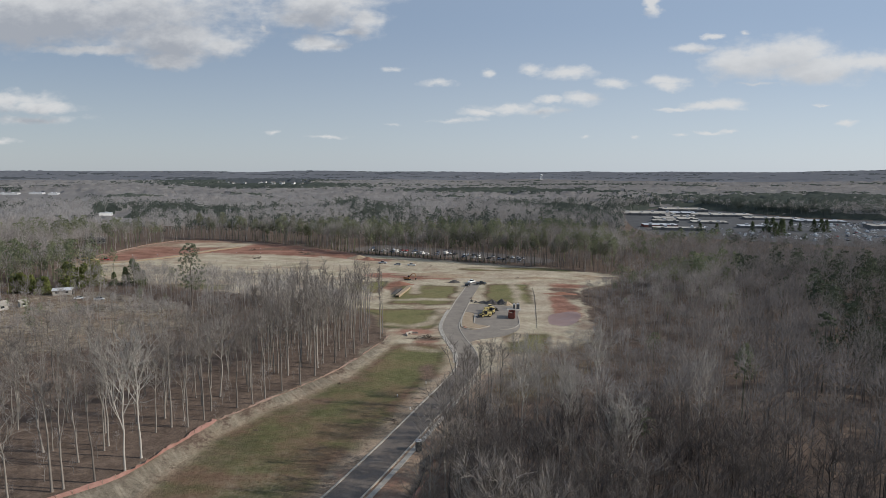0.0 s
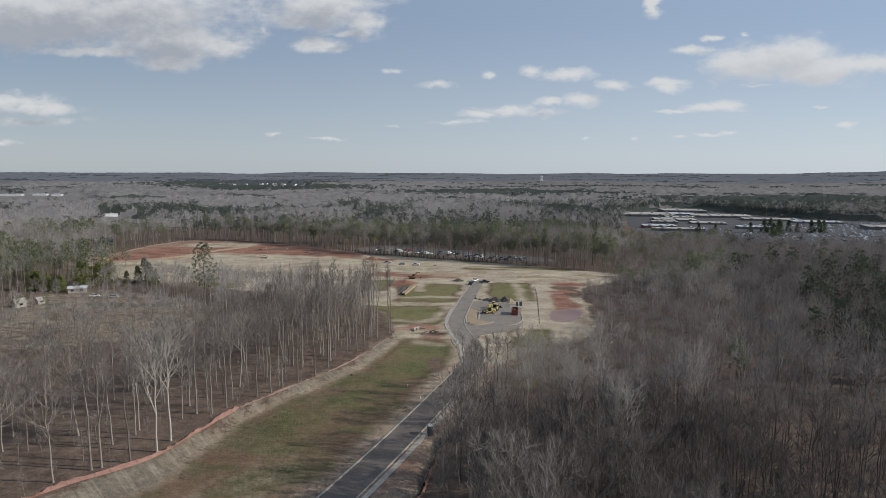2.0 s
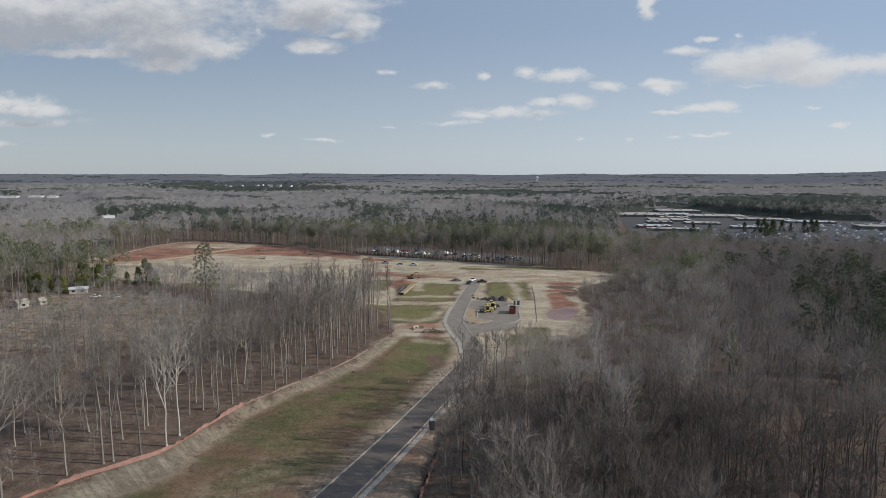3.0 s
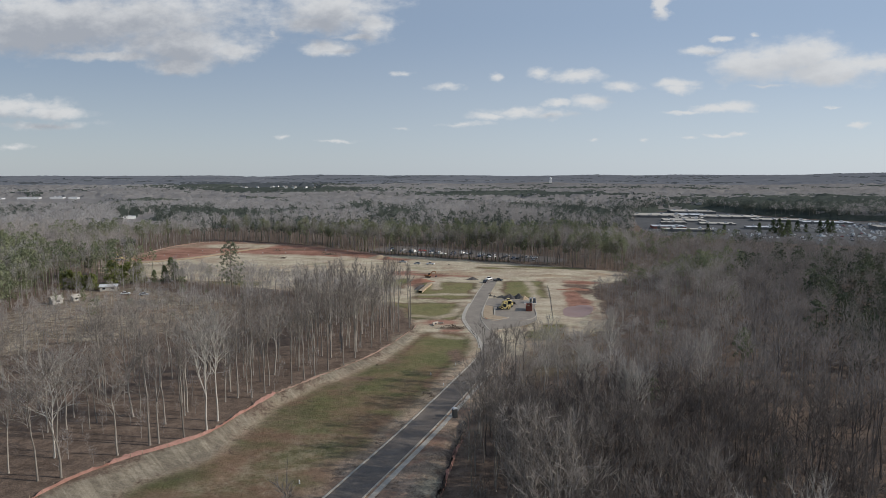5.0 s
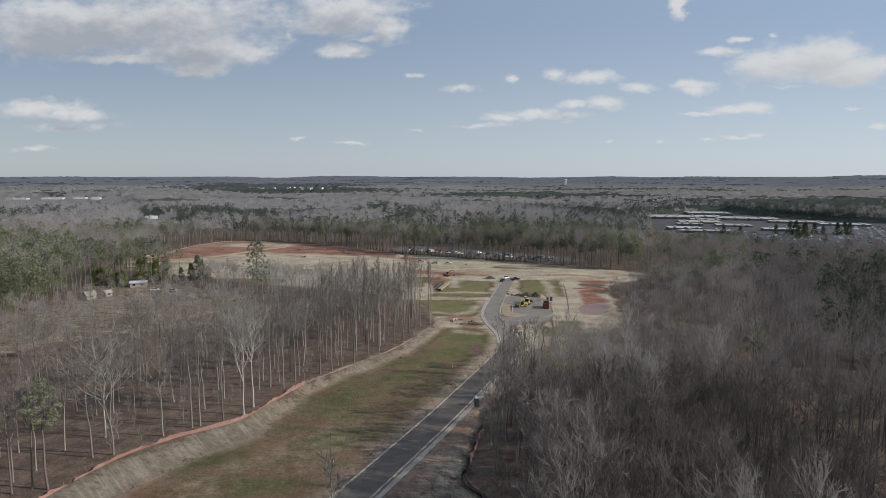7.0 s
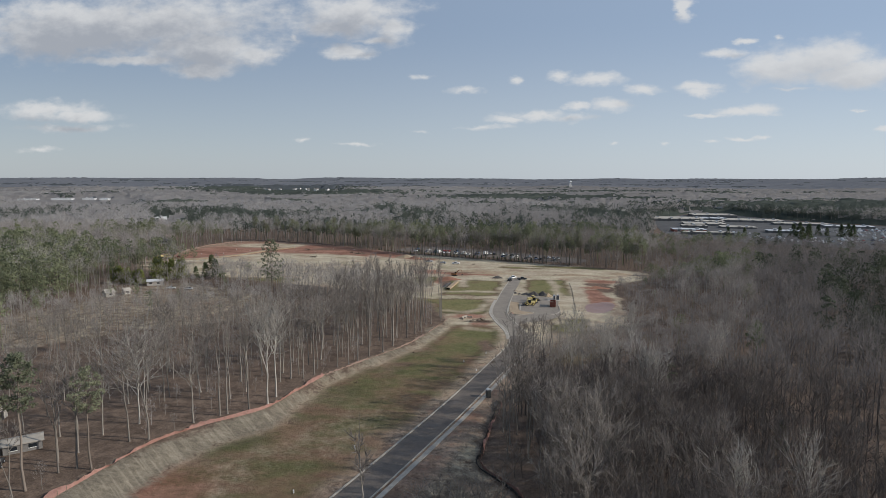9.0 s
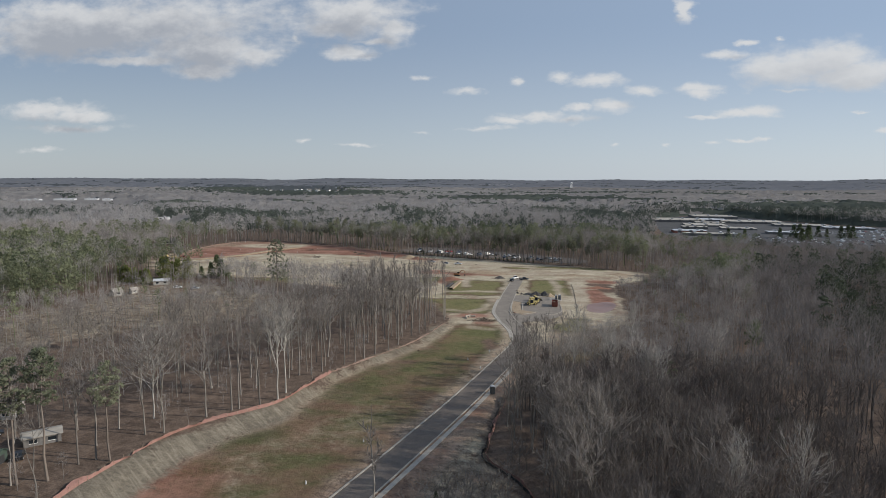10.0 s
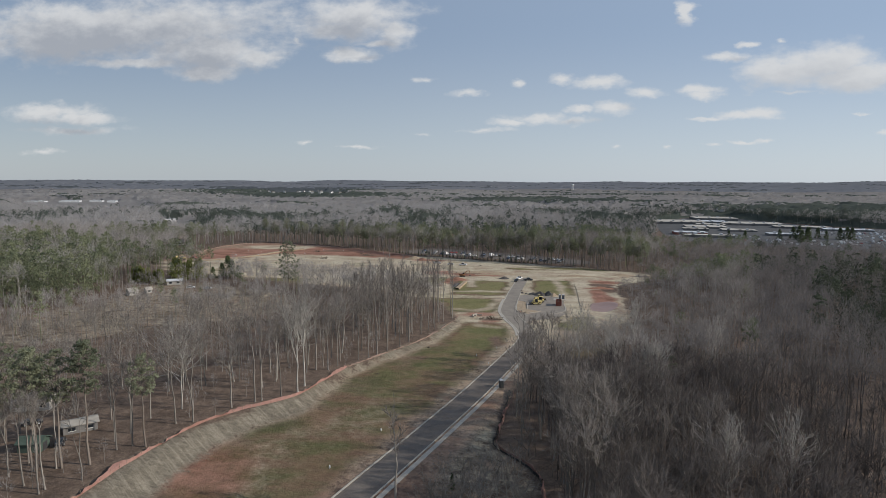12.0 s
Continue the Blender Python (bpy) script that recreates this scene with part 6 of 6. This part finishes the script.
for i, (x, y, s) in enumerate(((-111, 440, 3.2), (-118, 447, 2.2), (-160, 462, 2.6), (-17.5, 386.5, 1.2), (-12.4, 142, 1.3), (-10.8, 140.5, 0.8), (-3.4, 158, 0.9), (-30, 167, 0.7), (-8.5, 216.5, 2.4), (-5.3, 215, 1.6), (-12.5, 214.6, 1.6), (-42.6, 135, 0.6), (-140, 415, 2.8), (8, 287, 0.8), (34, 345, 1.0))):
    root_pile(x, y, s, 90 + i)


def headwall():
    root = thing("culvert_headwall", "pale concrete culvert headwall with wing walls in the grass", "culvert")
    bm = bmesh.new(); box(bm, 0, 0, 0, 3.2, 0.3, 1.5, 0.04); part("wall", bm, M_CONCRETE, root)
    for s in (-1, 1):
        bm = bmesh.new(); box(bm, s * 2.1, -0.9, 0, 0.28, 2.4, 1.1, 0.04, s * 35); part("wing_wall", bm, M_CONCRETE, root)
    bm = bmesh.new(); tube(bm, (0, -0.25, 0.6), (0, 0.2, 0.6), 0.5, sides=14); part("pipe", bm, M_DARKSTEEL, root, "dark pipe mouth")
    return root


m = headwall(); m.matrix_basis = at_ground(-15.5, 221.5, 50, -0.5)
tagged(strip("pavement", ROAD[int(len(ROAD) * 0.585):int(len(ROAD) * 0.80)], -4.7, -3.6, M_CONCRETE, 0.13, 0.1), "pale concrete footpath round the bend", "pavement")
# -- fences
silt_fence(FENCE[1:9], "sagging orange silt fence along the wood's edge", M_SILT, M_WOODPOST, 0.7, 2.4, 0.25, 1, slack=0.22)
silt_fence(FENCE[8:], "low dusty trampled silt fence along the wood's edge", M_SILTDUSTY, M_WOODPOST, 0.36, 2.4, 0.3, 6)
silt_fence(DITCH, "black and red silt fence beside the wood", M_SILTBLACK, M_WOODPOST, 0.9, 2.4, 0.2, 2)
silt_fence([(x + 0.7, y) for x, y in DITCH], "orange silt fence above the ditch", M_SILT, M_WOODPOST, 0.75, 2.4, 0.45, 5)
silt_fence([(-262, 402), (-257, 440), (-256, 494), (-234, 528), (-184, 517), (-150, 502)], "orange silt fence along the clay field", M_SILTDUSTY, M_WOODPOST, 0.7, 4.0, 0.2, 3)
silt_fence([(39.6, 314), (38.2, 290), (35.5, 260), (33, 233)], "black silt fence across bare ground", M_SILTBLACK, M_WOODPOST, 0.2, 3.0, 0.05, 4, slack=0.01)
tagged(strip("ground", spline([(-246, 378), (-222, 396), (-203, 420), (-190, 455), (-176, 478)], 4), -2.2, 2.2, M_SOILTAN, 0.7, 0.6), "pale soil berm across the clay field", "ground")


def survey_stake():
    root = thing("survey_stake", "white-topped wooden survey stake in the clay", "stake", "survey stakes")
    bm = bmesh.new(); box(bm, 0, 0, -0.2, 0.12, 0.12, 1.5, 0.01); part("stake", bm, M_WOODPOST, root)
    bm = bmesh.new(); box(bm, 0, 0, 1.3, 0.22, 0.22, 0.7, 0.03); part("flag", bm, M_WHITE, root, "white flagging")
    return root


first = survey_stake()
spots = [(-230 + 17 * k, 418 + 5 * k - (k % 3) * 3) for k in range(6)] + [(-190 + 18 * k, 470 - 4.0 * k) for k in range(7)] + [(-200, 440), (-215, 448)]
first.matrix_basis = at_ground(*spots[0])
for x, y in spots[1:]:
    copy_thing(first, at_ground(x, y))
# marker posts in the grass by the road
for i, (x, y) in enumerate(((-12.5, 158), (-8.2, 149), (-33, 92), (-40, 72), (-5.5, 168))):
    copy_thing(first, at_ground(x, y, 0, -1.3))

# -- yards beside the wood
for spec, x, y, turn in (((4.4, 3.8, 2.2, 0.8, M_SIDING, M_ROOFTAN, "small pale gabled shed in a yard", "shed", 1, "shed"), -196.3, 253, 60),
                         ((3.0, 2.6, 2.0, 0.8, M_SIDING, M_ROOFTAN, "small pale garden shed in a yard", "shed", 1, "shed"), -191.6, 260, 60),
                         ((8.0, 4.2, 2.4, 0.4, M_SIDING, M_ROOFWHITE, "pale mobile home beside evergreens", "house", 2, "house"), -191.5, 287, 20),
                         ((6.8, 4.2, 1.9, 0.25, M_WALLGREY, M_ROOFTAN, "pale-roofed mobile home among tall pines", "house", 2, "house"), -101, 80.5, 40),
                         ((9.0, 6.0, 2.6, 0.4, M_SIDING, M_ROOFGREY, "grey-roofed house among tall pines", "house", 3, "house"), -122, 93, 15),
                         ((4.6, 3.6, 2.0, 0.5, M_GREENROOF, M_GREENROOF, "green tarpaulin shed among tall pines", "shed", 0, "shed"), -103.5, 69.5, 10)):
    m = house(*spec); m.matrix_basis = at_ground(x, y, turn)
for kind, mat, lab, x, y, turn in (("car", M_WHITE, "white car parked in a yard", -176.5, 276.5, 20), ("car", M_SILVER, "silver car parked in a yard", -166, 275, 10), ("car", M_BLACKP, "dark car beside the green shed", -99.8, 72.5, 120), ("car", M_BLACKP, "black car parked among pines", -114, 82, 40)):
    m = car(kind, mat, lab, M_SILVER); m.matrix_basis = at_ground(x, y, turn)
for i, (x, y) in enumerate(((-306, 500), (-330, 530))):
    m = house(12, 8, 3.0, 0.55, M_SIDING, M_ROOFGREY, "suburban house behind the pines beyond the field", windows=4); m.matrix_basis = at_ground(x, y, 30 + 25 * i)

# -- parking lot behind the pine belt
slab("road", LOT_N, M_ASPHALT, 0.08, "asphalt parking lot behind the pine belt", "parking lot")
LOT_CARS = [car(k, mt, lb) for k, mt, lb in (("car", M_WHITE, "white car in the parking lot"), ("car", M_SILVER, "silver car in the parking lot"), ("van", M_WHITE, "white van in the parking lot"), ("car", M_BLACKP, "black car in the parking lot"), ("pickup", M_BLUEP, "blue pickup in the parking lot"), ("car", M_REDP, "red car in the parking lot"))]
for c in LOT_CARS:
    c["group"] = "cars in the parking lots"
used = [False] * 6


def park(x, y, turn, k):
    if not used[k]:
        LOT_CARS[k].matrix_basis = at_ground(x, y, turn, 0.08)
        used[k] = True
    else:
        copy_thing(LOT_CARS[k], at_ground(x, y, turn, 0.08))


rngc = np.random.RandomState(17)
for row, off in enumerate((22, 33)):
    for x in np.arange(-68, 46, 3.4):
        y = np.interp(x, ne[1:, 0], ne[1:, 1]) + off
        if rngc.uniform() < 0.6:
            park(x, y, 65 + rngc.uniform(-3, 3), int(rngc.choice(6, p=(0.2, 0.3, 0.08, 0.22, 0.12, 0.08))))

# -- works on the far slope
slab("road", [(186, 610), (290, 530), (400, 500), (580, 575), (565, 755), (460, 845), (385, 1030), (300, 1010), (240, 915), (195, 720)], M_ASPHALT_DARK, 0.15, "wide paved yard of the works", "paved yard")
slab("ground", [(300, 614), (345, 626), (374, 684), (345, 688), (318, 660)], M_LAWN, 0.3, "green lawn in front of the works", "lawn")
for spec, x, y, turn in (((70, 60, 3.2, M_ROOFTAN, M_WALLGREY, "long warehouse with a pale tan flat roof", 4), 270, 915, -8), ((64, 50, 4.2, M_ROOFTAN, M_WALLGREY, "large warehouse with a pale tan flat roof", 4), 345, 985, -6),
                         ((80, 46, 3.4, M_ROOFTAN, M_WALLGREY, "long warehouse with a pale tan flat roof", 5), 366, 888, -12), ((52, 40, 3.0, M_ROOFTAN, M_WALLGREY, "warehouse with a pale flat roof", 3), 278, 818, -10),
                         ((66, 30, 3.2, M_ROOFTAN, M_WALLGREY, "warehouse with grey walls and a pale roof", 4), 405, 822, -14), ((36, 22, 3.2, M_ROOFWHITE, M_BRICKRED, "red-walled shed with a pale blue-white roof", 2), 222, 700, -6),
                         ((52, 16, 3, M_ROOFTAN, M_WALLGREY, "long low building with a tan roof", 2), 230, 660, -8), ((40, 28, 3.0, M_ROOFTAN, M_WALLGREY, "low building with a pale roof", 2), 300, 760, -12),
                         ((36, 18, 3.6, M_ROOFWHITE, M_WALLGREY, "white-roofed office block beside the yard", 2), 325, 690, -10), ((44, 30, 3.6, M_ROOFTAN, M_WALLGREY, "low warehouse beside the yard", 2), 470, 690, -16),
                         ((46, 34, 3.4, M_ROOFWHITE, M_WALLGREY, "low warehouse with a pale metal roof", 3), 318, 920, -10), ((38, 26, 3.0, M_ROOFTAN, M_WALLGREY, "small warehouse with a tan roof", 2), 300, 862, -12),
                         ((54, 24, 3.0, M_ROOFWHITE, M_WALLGREY, "long shed with a pale metal roof", 3), 440, 775, -14), ((30, 20, 3.2, M_ROOFTAN, M_WALLGREY, "small tan-roofed shed beside the warehouses", 1), 250, 770, -8)):
    m = hall(*spec); m.matrix_basis = at_ground(x, y, turn)
for i in range(700):
    x, y = rngc.uniform(235, 560), rngc.uniform(540, 800)
    row = round(y / 13) * 13
    if inside([(240, 590), (310, 560), (420, 530), (590, 640), (590, 760), (400, 790), (330, 730), (345, 660), (310, 640), (260, 720)], x, row) and not inside([(296, 608), (350, 620), (380, 690), (340, 694), (314, 662)], x, row):
        park(round(x / 3.2) * 3.2, row + rngc.uniform(-0.3, 0.3), 80, int(rngc.choice(6, p=(0.42, 0.26, 0.16, 0.08, 0.04, 0.04))))
for i, (x, y, s) in enumerate(((298, 640, 1.2), (310, 636, 1.5), (318, 640, 1.6), (324, 634, 1.5), (345, 656, 1.3), (352, 652, 1.0), (362, 644, 1.4), (367, 640, 1.5), (372, 640, 1.4), (300, 596, 1.4), (308, 600, 1.7), (420, 596, 1.8), (426, 600, 1.6), (245, 640, 1.0), (262, 640, 1.0))):
    plant("cedar", i % 2, x, y, s * 0.95, i, "dark evergreen tree at the works", "tree", "evergreens at the works", "evergreen_tree", 1.3)


def lamp_mast(height):
    root = thing("light_mast", "tall grey light mast over the yard", "mast")
    bm = bmesh.new(); tube(bm, (0, 0, 0), (0, 0, height), 0.4, 0.18, 8); part("pole", bm, M_SILVER, root)
    bm = bmesh.new(); box(bm, 0, 0, height, 6.0, 0.5, 0.4, 0.05); part("crossarm", bm, M_SILVER, root)
    return root


m = lamp_mast(30); m.matrix_basis = at_ground(470, 655, 20)

# -- far buildings
m = hall(19, 13, 6.0, M_ROOFWHITE, M_WHITE, "white block of a building standing out of the woods", 1, False); m.matrix_basis = at_ground(-478, 797, 25) @ Matrix.Scale(0.8, 4)
HAM = [(-940 + 17 * k + rngc.uniform(-12, 12), 2300 + rngc.uniform(-180, 120) - 2.2 * k) for k in range(22)]
first = None
for i, (x, y) in enumerate(HAM):
    if i % 3 == 0:
        first = house(10, 8, 5.0, 0.6, (M_WHITE, M_SIDING, M_WHITE)[(i // 3) % 3], M_ROOFGREY, "far pale two-storey house on the wooded rise", windows=4)
        first["group"] = "houses on the far rise"
        first.matrix_basis = at_ground(x, y, i * 37)
    else:
        copy_thing(first, at_ground(x, y, i * 37))
for i, (x, y, l) in enumerate(((-1003, 1302, 42), (-950, 1320, 26), (-905, 1310, 18), (-1075, 1285, 40))):
    m = hall(l, 22, 4.5, M_ROOFWHITE, M_ROOFWHITE, "far long white shed among woods", 2, False); m.matrix_basis = at_ground(x, y, 20)

for i, (x, y) in enumerate(((600, 1560), (640, 1590), (575, 1600), (1004, 1795), (1045, 1830), (975, 1850), (388, 1069))):
    m = house(13, 9, 12.0, 0.5, M_WHITE if i % 2 else M_SIDING, M_ROOFGREY, "far pale tall house rising out of the woods", windows=4)
    m.matrix_basis = at_ground(x, y, i * 41)


def water_tower():
    root = thing("water_tower", "far white water tower on legs above the woods", "tower")
    bm = bmesh.new()
    bmesh.ops.create_uvsphere(bm, u_segments=16, v_segments=10, radius=6.5)
    bmesh.ops.scale(bm, vec=(1, 1, 0.75), verts=bm.verts)
    bmesh.ops.translate(bm, vec=(0, 0, 40), verts=bm.verts)
    part("tank", bm, M_WHITE, root)
    for k in range(4):
        a = math.pi / 4 + k * math.pi / 2
        bm = bmesh.new(); tube(bm, (math.cos(a) * 8, math.sin(a) * 8, -1), (math.cos(a) * 5, math.sin(a) * 5, 39), 0.55, 0.45); part("leg", bm, M_WHITE, root)
    bm = bmesh.new(); tube(bm, (0, 0, 0), (0, 0, 37), 1.0); part("riser_pipe", bm, M_WHITE, root)
    return root


m = water_tower(); m.matrix_basis = at_ground(286, 2390) @ Matrix.Scale(0.78, 4)

# -- single trees by the road
snag = bare_tree(1201, 21, 0.09, 0.5, 0, 8, 0.004, False)
SETS["snag"] = [(tri_mesh("snag_trunk", snag[0], snag[1], M_BARK), tri_mesh("snag_crown", snag[2], snag[3], M_TWIG))]
plant("snag", 0, -23.6, 56, 1.0, 0.5, "slim leafless tree standing alone beside the road", "tree", "", "bare_tree", 1.2)
for i, (x, y, s) in enumerate(((-6.5, 54, 1.15), (-11.5, 52, 1.2), (-15, 63, 1.0), (-3.5, 62, 1.2), (-17, 54, 1.1), (-9, 66, 1.0), (-1, 52, 1.2), (-12, 63, 1.0), (-8, 60, 1.1), (-15, 58, 0.8), (-5, 66, 0.9), (-1, 72, 0.9), (1.5, 82, 0.8), (0, 100, 0.7), (4, 118, 0.8), (-10, 56, 1.0), (-2, 58, 1.0))):
    plant("shrub", i % 3, x, y, s, i * 1.3, "bare twiggy sapling clump beside the road", "shrub", "sapling clumps by the road", "sapling")
for i, (x, y, s) in enumerate(((-14, 66, 0.3), (58, 96, 0.8))):
    plant("cedar", i % 2, x, y, s, i, "young green conifer among bare trees", "tree", "", "young_pine")
